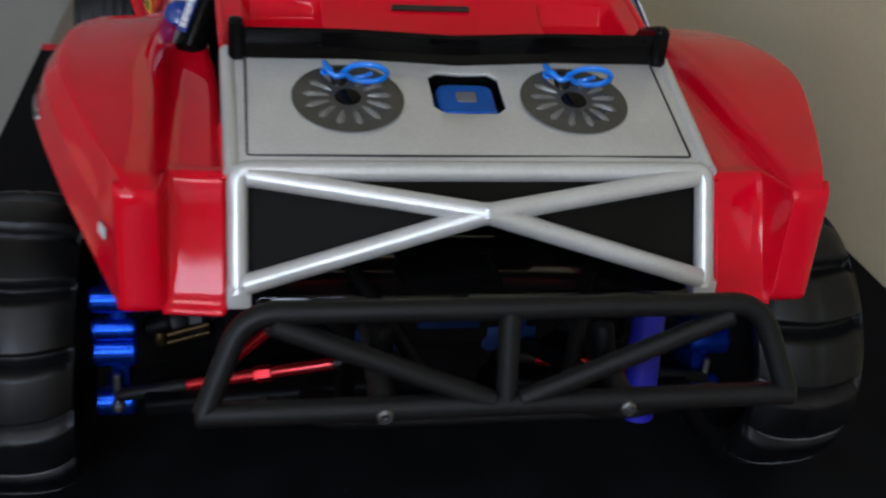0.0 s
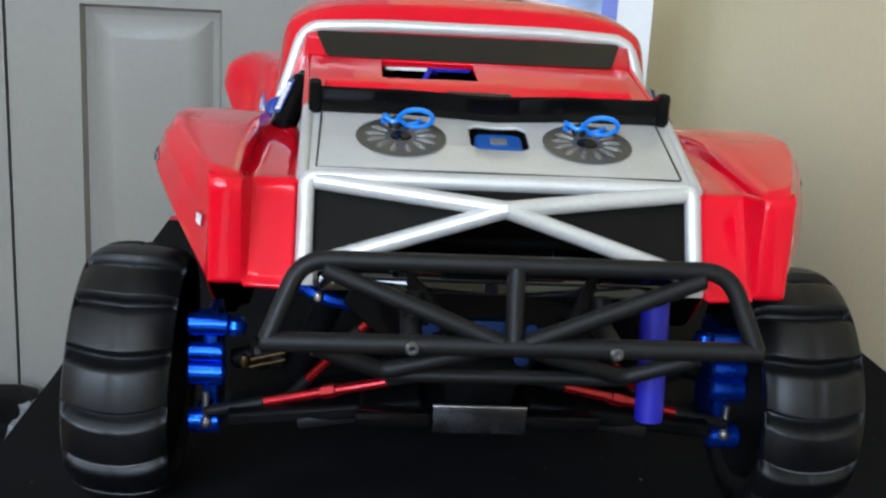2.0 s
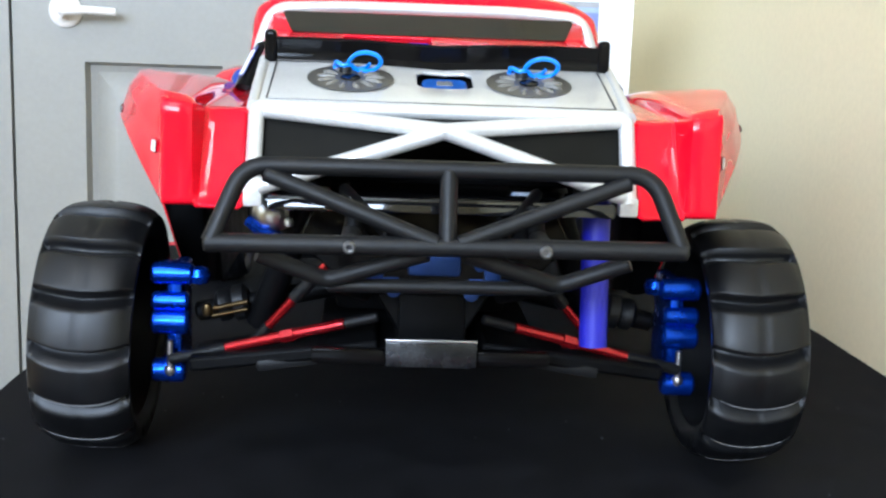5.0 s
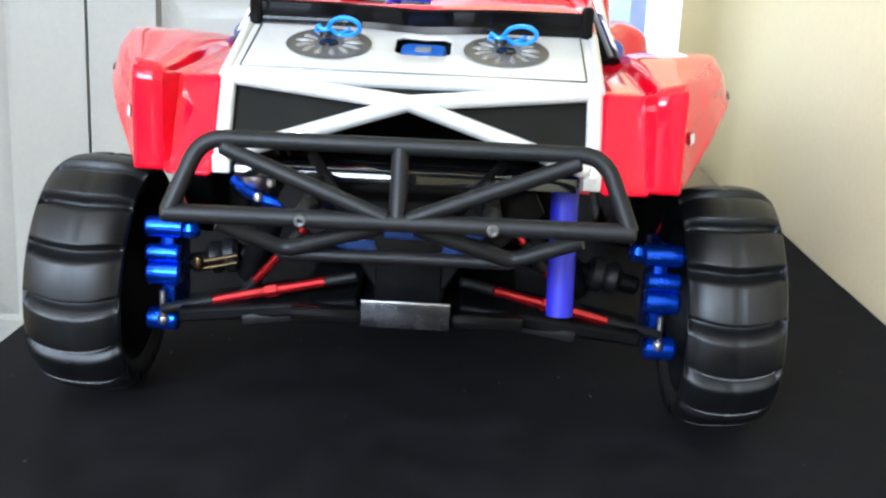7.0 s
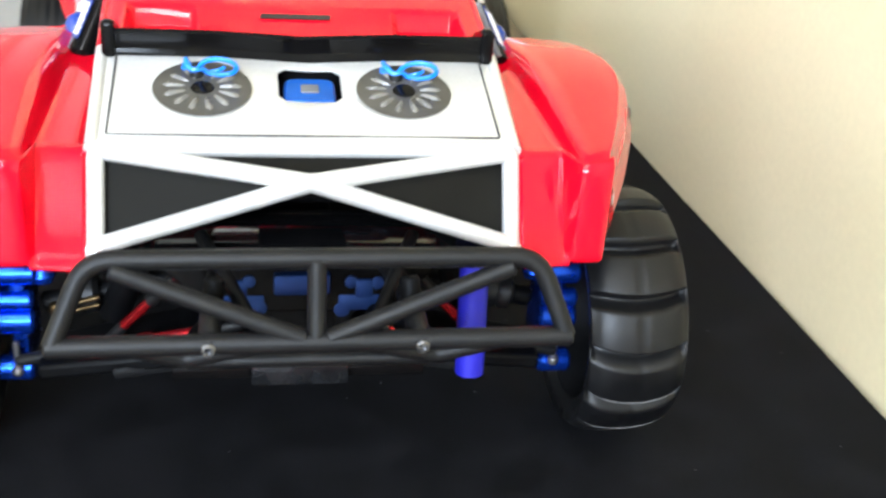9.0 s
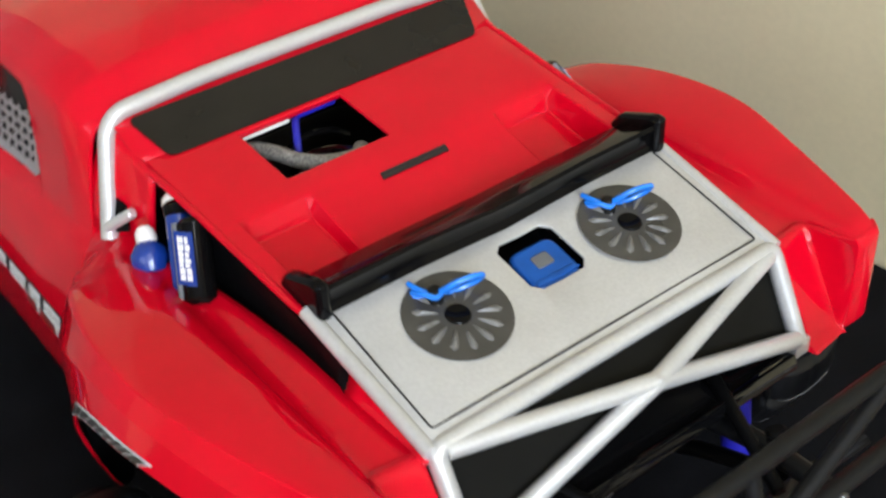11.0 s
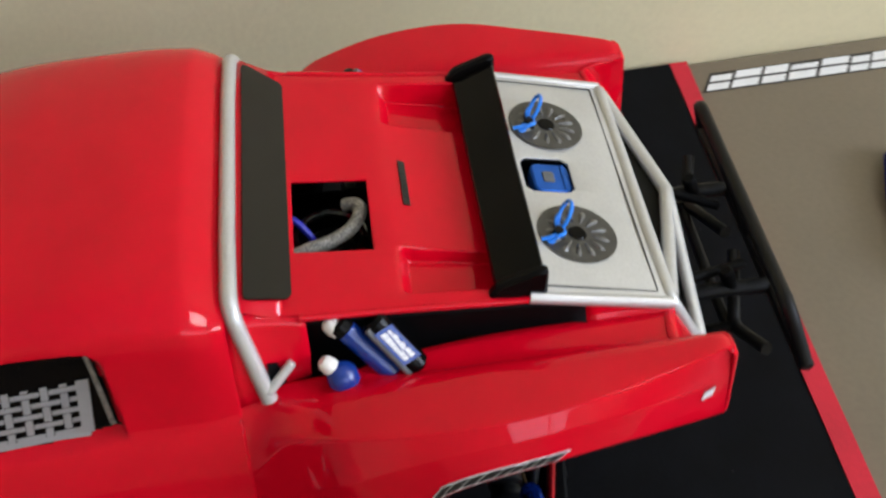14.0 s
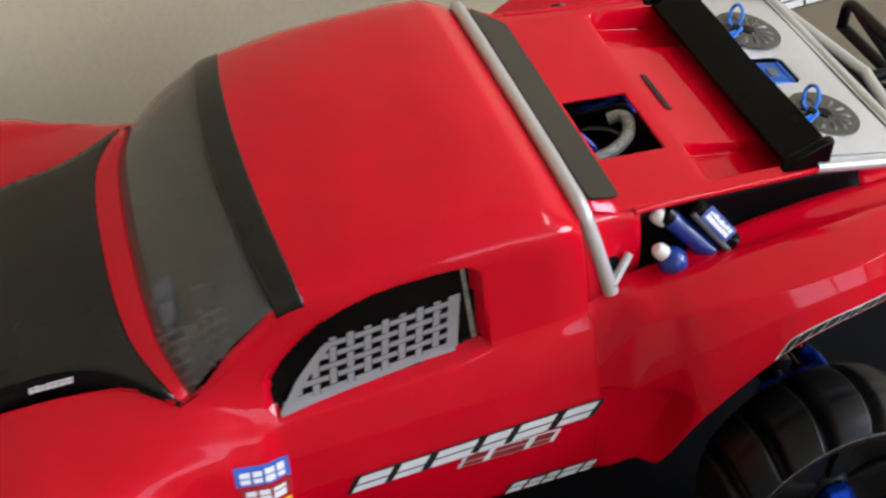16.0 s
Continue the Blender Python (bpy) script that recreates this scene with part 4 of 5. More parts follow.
def side_window(s):
    bm = bmesh.new()
    for corners in glass_faces[s]:
        bm.faces.new([bm.verts.new(c + Vector((s * 0.0003, 0, 0))) for c in corners])
    bmesh.ops.remove_doubles(bm, verts=bm.verts, dist=0.00005)
    pane = part("side_window", bm, GLOSS_BLACK, truck, "black side window with a printed grey net")
    us, vs = [0.0078 + 0.0068 * j for j in range(9)], [0.0015 + 0.0050 * i for i in range(5)]
    wu, wv = 0.00135, 0.00115
    for i, v in enumerate(vs):
        bm = bmesh.new()
        end = 0.0700 - 0.0183 * v / 0.0217
        stops = [0.0] + [x for j, u in enumerate(us) if (i + j) % 2 and u < end - wu for x in (u - wu - 0.0003, u + wu + 0.0003)] + [end]
        for a, b in zip(stops[::2], stops[1::2]):
            side_patch(s, [net_place(a, v - wv), net_place(b, v - wv), net_place(b, v + wv), net_place(a, v + wv)], 0.0007, bm, 2)
        part("net_band", bm, NET, pane)
    for j, u in enumerate(us):
        bm = bmesh.new()
        end = 0.0243 if u < 0.0517 else (0.0700 - u) / 0.0183 * 0.0217
        stops = [0.0] + [x for i, v in enumerate(vs) if not (i + j) % 2 and v < end - wv for x in (v - wv - 0.0003, v + wv + 0.0003)] + [end]
        for a, b in zip(stops[::2], stops[1::2]):
            side_patch(s, [net_place(u - wu, a), net_place(u + wu, a), net_place(u + wu, b), net_place(u - wu, b)], 0.0007, bm, 2)
        part("net_band", bm, NET, pane)
    for c in ([net_place(-0.0012, 0), net_place(0.0034, 0), net_place(0.0034, 0.0248), net_place(-0.0012, 0.0248)],
              [net_place(0.0660, 0), net_place(0.0712, 0), net_place(0.0528, 0.0220), net_place(0.0484, 0.0220)],
              [net_place(0.0, -0.0008), net_place(0.0700, -0.0008), net_place(0.0690, 0.0012), net_place(0.0, 0.0012)]):
        part("net_edge", side_patch(s, c, 0.0009, bmesh.new(), 6), NET, pane)
    part("window_bar", side_patch(s, [(0.1542, 0.1448), (0.1562, 0.1446), (0.1578, 0.1790), (0.1562, 0.1792)], 0.0010, bmesh.new(), 4), GREY_HOSE, pane, "grey bar in the side window")
    return pane


def side_mark(name, s, start, end, height, lean, count, front, back, label, seed, plate=False, rim=0.0007):
    """A printed mark on the shell's side: plain slanted bars, each with a rim of another colour."""
    (y0, z0), (y1, z1) = start, end
    def at(a, b):
        return y0 + (y1 - y0) * a + math.copysign(lean * height * b, y1 - y0), z0 + (z1 - z0) * a + height * b
    e, f = (0.08, 0.25) if plate else (rim / abs(y1 - y0), rim / height)
    back_ob = part(name, side_patch(s, [at(-e, -f), at(1 + e, -f), at(1 + e, 1 + f), at(-e, 1 + f)], 0.0003, bmesh.new(), 8), back, truck, label)
    rng = random.Random(seed)
    for (a0, b0), (a1, _), (_, b1), _ in mark_shapes(count, seed):
        m = b0 + (b1 - b0) * rng.uniform(0.40, 0.60)
        w = (a1 - a0) * 0.05
        for c in ([(a0 + w, b0), (a1 - w, b0), (a1 - w, m - 0.05), (a0 + w, m - 0.05)], [(a0 + w, m + 0.05), (a1 - w, m + 0.05), (a1 - w, b1), (a0 + w, b1)]):
            part("bar", side_patch(s, [at(*p) for p in c], 0.0006, bmesh.new(), 2), front, back_ob)
    return back_ob


# rear deck, with the hole, the side pockets and the sloped middle
XS = [-0.0705, -0.0635, -0.0605, -0.0395, -0.0372, 0.0005, 0.0372, 0.0395, 0.0605, 0.0635, 0.0705]
YS = [0.1050, 0.0870, 0.0845, 0.0550, 0.0492, 0.0470, 0.0455, 0.0430, 0.0400, 0.0368, 0.0190, 0.0100, 0.0012]


def deck_z(x, y):
    high = 0.1715 + (y - 0.055) * 0.12 - max(0.0, 0.055 - y) * 0.10
    if abs(x) > 0.0625:
        return 0.1715 + (y - 0.055) * 0.115
    t = max(0.0, min(1.0, (0.0492 - y) / 0.0200))
    step = high - 0.0022 * t * t * (3 - 2 * t)
    if abs(x) < 0.038 or y > 0.0460:
        return step
    return high - (0.0012 if y > 0.0450 else 0.0068)


bm = bmesh.new()
grid = [[bm.verts.new((x * (0.972 + 0.5 * max(y, 0) ** 1.2), y, deck_z(x, y))) for x in XS] for y in YS]
for j in range(len(YS) - 1):
    for i in range(len(XS) - 1):
        if XS[i] >= -0.0396 and XS[i + 1] <= 0.0006 and YS[j] <= 0.0846 and YS[j + 1] >= 0.0549:
            continue
        bm.faces.new((grid[j][i], grid[j][i + 1], grid[j + 1][i + 1], grid[j + 1][i]))
deck = part("rear_deck", bm, RED, truck, "red rear deck with a square engine hole", 0.0016, 0.0009)
decal("deck_mark", deck, frame_pose((-0.0135, 0.0390, 0.1673), (1, 0, 0), (0, 1, 0.37)), 7, 0.026, 0.0026, 0.15, BLACK_FILM, BLACK_FILM, "black mark on the red deck", 0.05, 2)


def deck_flank(s):
    """The inner wall between deck edge and wing ledge: a black sheet painting the gap's shade, then red beside the
    panel.
    """
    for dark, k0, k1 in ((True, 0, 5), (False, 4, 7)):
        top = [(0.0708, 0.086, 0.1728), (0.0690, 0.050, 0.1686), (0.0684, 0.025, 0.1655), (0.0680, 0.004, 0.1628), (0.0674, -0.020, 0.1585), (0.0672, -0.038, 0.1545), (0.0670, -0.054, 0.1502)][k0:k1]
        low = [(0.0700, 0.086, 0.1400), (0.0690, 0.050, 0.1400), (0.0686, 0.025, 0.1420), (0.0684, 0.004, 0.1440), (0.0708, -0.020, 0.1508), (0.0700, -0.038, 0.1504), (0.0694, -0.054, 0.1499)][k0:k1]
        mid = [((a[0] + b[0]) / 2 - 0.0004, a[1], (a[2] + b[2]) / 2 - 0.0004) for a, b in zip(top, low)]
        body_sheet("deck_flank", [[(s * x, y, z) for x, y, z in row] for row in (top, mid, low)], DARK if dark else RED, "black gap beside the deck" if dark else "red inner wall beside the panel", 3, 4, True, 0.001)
    lip = spline([(s * 0.0718, 0.0840, 0.1742), (s * 0.0703, 0.0550, 0.1710), (s * 0.0690, 0.0200, 0.1670), (s * 0.0684, 0.0060, 0.1654), (s * 0.0676, -0.0020, 0.1645)], 5)
    part("deck_lip", tube(lip, 0.0013, 10), RED, truck, "rounded red edge of the deck")


for s in (-1, 1):
    rear_wing(s), side_window(s), deck_flank(s)
    # buttress between cab, deck and wing
    body_sheet("buttress", [[(s * 0.0748, 0.1096, 0.1822), (s * 0.0833, 0.1096, 0.1640), (s * 0.0868, 0.1096, 0.1470)],
                            [(s * 0.0728, 0.1010, 0.1805), (s * 0.0790, 0.1000, 0.1660), (s * 0.0842, 0.1000, 0.1480)],
                            [(s * 0.0724, 0.0920, 0.1770), (s * 0.0762, 0.0915, 0.1645), (s * 0.0800, 0.0925, 0.1485)],
                            [(s * 0.0722, 0.0820, 0.1740), (s * 0.0750, 0.0820, 0.1615), (s * 0.0770, 0.0830, 0.1485)]], RED, "", 3, 3, True)
    # no hole is cut: a flat black plate paints the opening's shade
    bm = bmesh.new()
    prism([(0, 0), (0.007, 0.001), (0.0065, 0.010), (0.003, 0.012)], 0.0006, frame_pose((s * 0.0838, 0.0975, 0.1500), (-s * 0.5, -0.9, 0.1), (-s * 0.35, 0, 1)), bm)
    part("buttress_opening_shade", bm, DARK, truck, "flat black plate for the dark of the opening behind the bar")

# door side marks on the side that is seen
side_mark("door_mark", -1, (0.2165, 0.0945), (0.1125, 0.0962), 0.0088, 0.55, 6, WHITE_FILM, BLACK_FILM, "large white slanted mark with black rim", 7)
side_mark("door_mark", -1, (0.1705, 0.0885), (0.1300, 0.0868), 0.0066, 0.5, 3, RED_FILM, WHITE_FILM, "small dark red mark with pale rim", 8)
side_mark("sill_mark", -1, (0.1508, 0.0550), (0.1105, 0.0530), 0.0066, 0.6, 5, WHITE_FILM, BLACK_FILM, "white mark with black rim on the sill", 9)
side_mark("sponsor_mark", -1, (0.2550, 0.1262), (0.2372, 0.1185), 0.0058, 0.1, 4, WHITE_FILM, BLUE_FILM, "blue mark with white bars", 10, True)
side_mark("sponsor_mark", -1, (0.2545, 0.1170), (0.2382, 0.1098), 0.0052, 0.1, 3, WHITE_FILM, RED_FILM, "dark red mark with white bars", 11, True)
side_mark("sponsor_mark", -1, (0.2530, 0.1090), (0.2390, 0.1020), 0.0045, 0.1, 4, BLACK_FILM, YELLOW_FILM, "yellow mark with dark bars", 12, True)
# cab rear wall, smoked window and the silver bar round it
body_sheet("cab_rear_wall", [[(-0.0735, 0.1070, 0.1855), (0, 0.1070, 0.1862), (0.0735, 0.1070, 0.1855)], [(-0.072, 0.0850, 0.1730), (0, 0.0855, 0.1732), (0.072, 0.0850, 0.1730)]], RED, "", 3, 4, True)
bm = prism([(p.x, p.y) for p in rounded([(-0.0630, -0.0092, 0), (0.0630, -0.0092, 0), (0.0690, 0.0092, 0), (-0.0690, 0.0092, 0)], 0.003, 4, True)], 0.0010, frame_pose((0, 0.0945, 0.1795), (1, 0, 0), (0, 0.86, 0.50)))
bmesh.ops.bevel(bm, geom=[e for e in bm.edges if e.calc_length() > 0.01], offset=0.0002, segments=1, affect="EDGES")
part("rear_window", bm, TINT, truck, "smoked dark rear window strip")
bar_path = rounded([(-0.0852, 0.0985, 0.1480), (-0.0738, 0.1068, 0.1858), (-0.040, 0.1072, 0.1876), (0.040, 0.1072, 0.1876), (0.0738, 0.1068, 0.1858), (0.0852, 0.0985, 0.1480)], 0.008, 5)
part("roll_bar", tube(bar_path, 0.0031, 12), SILVER, truck, "silver painted roll bar behind the cab")
for s in (-1, 1):
    part("bar_brace", rod((s * 0.0855, 0.0985, 0.1520), (s * 0.0790, 0.0885, 0.1600), 0.0019), SILVER, truck)

# spoiler: a blade that rises to the rear, with a hollow glossy rear face
BLADE = [(0.0128, 0.1655), (0.0122, 0.1678), (0.0060, 0.1708), (-0.0010, 0.1736), (-0.0044, 0.1748), (-0.0052, 0.1738), (-0.0036, 0.1706), (-0.0032, 0.1680), (-0.0046, 0.1655), (-0.0040, 0.1648)]
rows = []
for x in [-0.0640 + 0.128 * k / 12 for k in range(13)]:
    dip = 0.0014 * max(0.0, 1 - abs(x) / 0.030)
    rows.append([(x, y, z - dip * (1.0 if y < 0 else 0.4)) for y, z in BLADE + BLADE[:1]])
spoiler = part("spoiler", sheet(rows, 1, 1, False, False), GLOSS_BLACK, truck, "gloss black rear wing blade")
for s in (-1, 1):
    outline = [(p.x, p.y) for p in rounded([(-0.0060, 0.1640, 0), (0.0150, 0.1632, 0), (0.0160, 0.1668, 0), (0.0120, 0.1722, 0), (-0.0030, 0.1776, 0), (-0.0064, 0.1770, 0)], 0.0022, 4, True)]
    part("end_plate", prism(outline, 0.0046, frame_pose((0.0624 if s > 0 else -0.0670, 0, 0), (0, 1, 0), (0, 0, 1))), GLOSS_BLACK, spoiler, "", 0, 0.0014)


# silver radiator panel with two printed fans and an opening in the middle
def panel_z(y):
    return 0.1525 + (y + 0.0535) * 0.262


bm = bmesh.new()
XP, YP = [-0.0652, -0.0300, -0.0085, -0.0058, 0.0020, 0.0098, 0.0125, 0.0330, 0.0652], [-0.0535, -0.0410, -0.0285, -0.0258, -0.0112, -0.0085, 0.0010]
def panel_dip(x, y):
    """The middle of the panel sinks in a shallow V towards the spoiler."""
    return 0.0015 * max(0.0, 1 - abs(x - 0.002) / 0.030) * min(1.0, max(0.0, (y + 0.0450) / 0.030))


grid = [[bm.verts.new((x, y, panel_z(y) - panel_dip(x, y) + 0.0003 * math.sin(x * 60) * math.sin(y * 90))) for x in XP] for y in YP]
for j in range(len(YP) - 1):
    for i in range(len(XP) - 1):
        if 2 <= i <= 5 and 2 <= j <= 4:
            continue
        bm.faces.new((grid[j][i], grid[j][i + 1], grid[j + 1][i + 1], grid[j + 1][i]))
for ci, ni in ((2, 3), (6, 5)):
    for cj, nj in ((2, 3), (5, 4)):
        # chamfered corners of the opening
        bm.faces.new((grid[cj][ci], grid[cj][ni], grid[nj][ci]))
panel = part("radiator_panel", bm, SILVER, truck, "silver rear panel with printed cooling fans", 0.0012, 0.0004)
line = [(-0.0622, 0.0, 0), (-0.0622, -0.0488, 0), (0.0622, -0.0488, 0), (0.0622, 0.0, 0)]
part("panel_line", tube([(x, y, panel_z(y) + 0.0001) for x, y, _ in rounded(line, 0.001, 2)], 0.00035, 6), BLACK_FILM, panel, "thin black line")
for s in (-1, 1):
    m = frame_pose((s * 0.0334, -0.0236, panel_z(-0.0236) + 0.0003), (1, 0, 0), (0, 1, 0.262))
    fan = part("fan_print", lathe([(0, 0), (0.0158, 0), (0.0161, 0.0002), (0, 0.0003)], 40, None, m), FAN_DARK, panel, "dark round printed fan")
    petal = [(0.0052, 0.0), (0.0070, -0.0006), (0.0095, -0.0010), (0.0118, -0.0012), (0.0132, 0.0), (0.0118, 0.0012), (0.0095, 0.0010), (0.0070, 0.0006)]
    for k in range(13):
        t = math.tau * k / 13 + 0.1
        bm = bmesh.new()
        # an embossed petal: a rim on the print and a rounded ridge
        place = m @ Matrix.Rotation(t, 4, "Z") @ Matrix.Translation((0, 0, 0.0002))
        loops = [[bm.verts.new(place @ Vector((0.0094 + (r - 0.0094) * f, w * f, h))) for r, w in petal] for f, h in ((1.0, 0.0), (0.72, 0.0006), (0.3, 0.0010))]
        for p, q in zip(loops, loops[1:]):
            for e in range(len(petal)):
                bm.faces.new((p[e], p[(e + 1) % len(petal)], q[(e + 1) % len(petal)], q[e]))
        bm.faces.new(loops[-1])
        part("blade", bm, FAN_LIGHT, fan)
    part("hub", lathe([(0, 0), (0.0040, 0), (0.0034, 0.0006), (0, 0.0007)], 16, None, m @ Matrix.Translation((0, 0, 0.0002))), GLOSS_BLACK, fan)
    # post and blue clip
    pm = Vector((s * 0.0334 - 0.0020, -0.0160, panel_z(-0.0170)))
    part("body_post", lathe([(0.0026, 0), (0.0026, 0.002), (0.0018, 0.0044), (0, 0.0050)], 12, None, Matrix.Translation(pm)), BLACK_PLASTIC, panel, "post end that holds the clip")
    base = pm + Vector((0.0015, -0.0010, 0.0028))
    along_ring, across_ring = Vector((0.97, -0.24, 0.04)).normalized(), Vector((0.0, -0.60, 0.80)).normalized()
    ring = [base + along_ring * (0.0060 * (1 - math.cos(k * math.tau / 20))) + across_ring * (0.0020 + 0.0044 * math.sin(k * math.tau / 20)) for k in range(1, 20)]
    loop = spline([base + Vector((-0.0052, 0.0085, 0.0010)), base + Vector((-0.0046, 0.0040, 0.0010)), base + Vector((-0.0016, 0.0012, -0.0002))] + ring[::2]
                  + [base + Vector((-0.0026, -0.0010, 0.0002)), base + Vector((-0.0050, 0.0016, 0.0012)), base + Vector((-0.0058, 0.0060, -0.0004))], 4)
    clip = part("body_clip", tube(loop, 0.00085, 8), CLIP_BLUE, panel, "bright blue wire body clip")
    part("pin", tube(spline([base + Vector((-0.0062, 0.0050, -0.0010)), base + Vector((-0.0036, 0.0022, -0.0012)), base + Vector((0.0010, 0.0012, -0.0012)), base + Vector((0.0058, 0.0010, -0.0004)), base + Vector((0.0075, -0.0010, 0.0012))], 4), 0.00065, 8), CLIP_BLUE, clip)
    # silver edge rail of the panel
    part("panel_rail", tube([(s * 0.0672, 0.001, panel_z(0.001) - 0.0016), (s * 0.0662, -0.0535, 0.1512)], 0.0024, 10), SILVER, panel)
motor = part("motor", prism(rect(0.0172, 0.0165, 0.004), 0.006, frame_pose((0.0020, -0.0188, panel_z(-0.0172) - 0.0088), (1, 0, 0), (0, 1, 0.262))), BLUE_MOTOR, truck, "blue motor block in the panel opening", 0, 0.001)
mm = frame_pose((0.0020, -0.0188, panel_z(-0.0188) - 0.0029), (1, 0, 0), (0, 1, 0.262))
part("motor_plate", prism(rect(0.0062, 0.0048, 0.001), 0.0012, mm), GREY_SLEEVE, motor, "grey plate on the motor", 0, 0.0003)
part("motor_ridge", prism([(-0.0085, -0.0078), (0.0085, -0.0078), (0.0072, -0.0058), (-0.0072, -0.0058)], 0.0012, mm), BLUE_MOTOR, motor, "", 0, 0.0004)
well = part("panel_well", box_bm(-0.016, 0.017, -0.034, -0.001, 0.140, 0.1455, 0.001), DARK, truck, "dark well under the panel opening")
for x0, x1, y0, y1 in ((-0.0165, -0.0150, -0.034, 0.0), (0.0160, 0.0175, -0.034, 0.0), (-0.0150, 0.0160, -0.0345, -0.0330), (-0.0150, 0.0160, -0.0015, 0.0)):
    part("well_wall", box_bm(x0, x1, y0, y1, 0.1456, panel_z(y0) - 0.0014), DARK, well)

# silver cross frame at the tail
TL, TR, BL, BR, XC = Vector((-0.0650, -0.0532, 0.1512)), Vector((0.0650, -0.0532, 0.1512)), Vector((-0.0650, -0.0675, 0.1220)), Vector((0.0650, -0.0675, 0.1220)), Vector((0, -0.0683, 0.1460))
cross = part("tail_frame", tube(rounded([BL, TL, TR, BR], 0.003, 3), 0.0029, 12), SILVER, truck, "silver painted tail frame")
for a, b in ((TL + Vector((0.003, -0.001, -0.001)), XC), (TR + Vector((-0.003, -0.001, -0.001)), XC), (BL + Vector((0.002, 0, 0.003)), XC), (BR + Vector((-0.002, 0, 0.003)), XC)):
    part("cross_bar", tube([a, a * 0.5 + b * 0.5, b], 0.0029, 10), SILVER, cross)
part("cross_joint", lathe([(0, -0.0030), (0.002, -0.0024), (0.0031, 0), (0.002, 0.0024), (0, 0.0030)], 12, None, Matrix.Translation(XC)), SILVER, cross)
for s, c in ((-1, BL), (1, BR)):
    part("frame_foot", box_bm(c.x - 0.0035 if s > 0 else c.x - 0.003, c.x + 0.003 if s > 0 else c.x + 0.0035, c.y - 0.002, c.y + 0.004, c.z - 0.0035, c.z + 0.003, 0.0008), SILVER, cross)
INW = Vector((0, 0.0022, -0.0006))
MID = XC + Vector((0, 0.0006, -0.0004))
for tri_pts in ((TL, TR, MID), (TL, MID, BL), (TR, BR, MID)):
    a, b, c = tri_pts
    back = (b - a).cross(c - a).normalized() * 0.0008
    if back.y < 0:
        back = -back
    bm = bmesh.new()
    front, rear = [bm.verts.new(p + INW) for p in tri_pts], [bm.verts.new(p + INW + back) for p in tri_pts]
    bm.faces.new(front), bm.faces.new(rear[::-1])
    for k in range(3):
        bm.faces.new((front[k], front[(k + 1) % 3], rear[(k + 1) % 3], rear[k]))
    part("smoked_panel", bm, SMOKE_PANEL, cross, "smoked dark panel between the bars")

# ---- bumper ----
bumper = part("rear_bumper", tube(rounded([(-0.0735, -0.1085, 0.1135), (-0.0640, -0.1015, 0.1368), (0.0650, -0.1015, 0.1372), (0.0742, -0.1080, 0.1142)], 0.008, 6), 0.0029, 12), BLACK_PLASTIC, truck, "matt black tubular rear bumper")
for a, b, r in (((-0.0755, -0.1086, 0.1132), (0.0760, -0.1082, 0.1140), 0.0031), ((0.0, -0.1020, 0.1370), (0.0, -0.1082, 0.1140), 0.0028),
                ((-0.0575, -0.1030, 0.1345), (-0.0030, -0.1085, 0.1145), 0.0027), ((0.0575, -0.1030, 0.1348), (0.0030, -0.1085, 0.1145), 0.0027)):
    part("bumper_bar", rod(a, b, r), BLACK_PLASTIC, bumper)
for s in (-1, 1):
    z = 0.1133
    part("bumper_strut", tube(rounded([(s * 0.0305, -0.107, z), (s * 0.0300, -0.080, z + 0.001), (s * 0.0280, -0.030, 0.1010)], 0.02), 0.0034, 10), BLACK_PLASTIC, bumper)
    part("strut_post", rod((s * 0.0300, -0.092, 0.113), (s * 0.0290, -0.088, 0.1240), 0.0032), DARK, bumper)
    part("strut_brace", rod((s * 0.0180, -0.100, 0.1150), (s * 0.0340, -0.058, 0.1240), 0.0022), DARK, bumper)
    m = Matrix.Translation((s * 0.0306, -0.1112, z)) @ Matrix.Rotation(radians(90), 4, "X")
    screw = part("screw", lathe([(0.0021, -0.001), (0.0021, 0.0008), (0.0016, 0.0014), (0.0011, 0.0014), (0.0010, 0.0002), (0, 0.0002)], 12, None, m), SCREW, bumper, "dark steel screw")
    # lower cradle
    part("cradle_bar", tube(rounded([(s * 0.0600, -0.098, 0.1080), (s * 0.0380, -0.092, 0.0985), (s * 0.0060, -0.100, 0.1100)], 0.004), 0.0028, 10), BLACK_PLASTIC, bumper)
    part("cradle_bar", tube(rounded([(s * 0.0380, -0.092, 0.0985), (s * 0.0350, -0.060, 0.0900), (s * 0.0260, -0.030, 0.0800)], 0.01), 0.0028, 10), DARK, bumper)
part("cradle_bar", rod((-0.0380, -0.0900, 0.0965), (0.0380, -0.0900, 0.0970), 0.0024), BLACK_PLASTIC, bumper)

# ---- chassis, seen under the body ----
chassis = part("chassis_plate", box_bm(-0.045, 0.045, -0.025, 0.400, 0.0500, 0.0560, 0.002), DARK, truck, "dark chassis plate under the body")
part("gearbox", box_bm(-0.014, 0.014, -0.027, 0.035, 0.0565, 0.1000, 0.006), DARK, chassis, "black gearbox housing")
part("engine", box_bm(-0.040, 0.036, 0.036, 0.140, 0.0565, 0.1380, 0.006), DARK, chassis)
part("tub", box_bm(-0.075, 0.075, 0.142, 0.330, 0.0565, 0.1180, 0.01), DARK, chassis, "dark cab interior tub")
part("dash_wall", box_bm(-0.070, 0.070, 0.318, 0.329, 0.1185, 0.1470, 0.001), DARK, chassis)
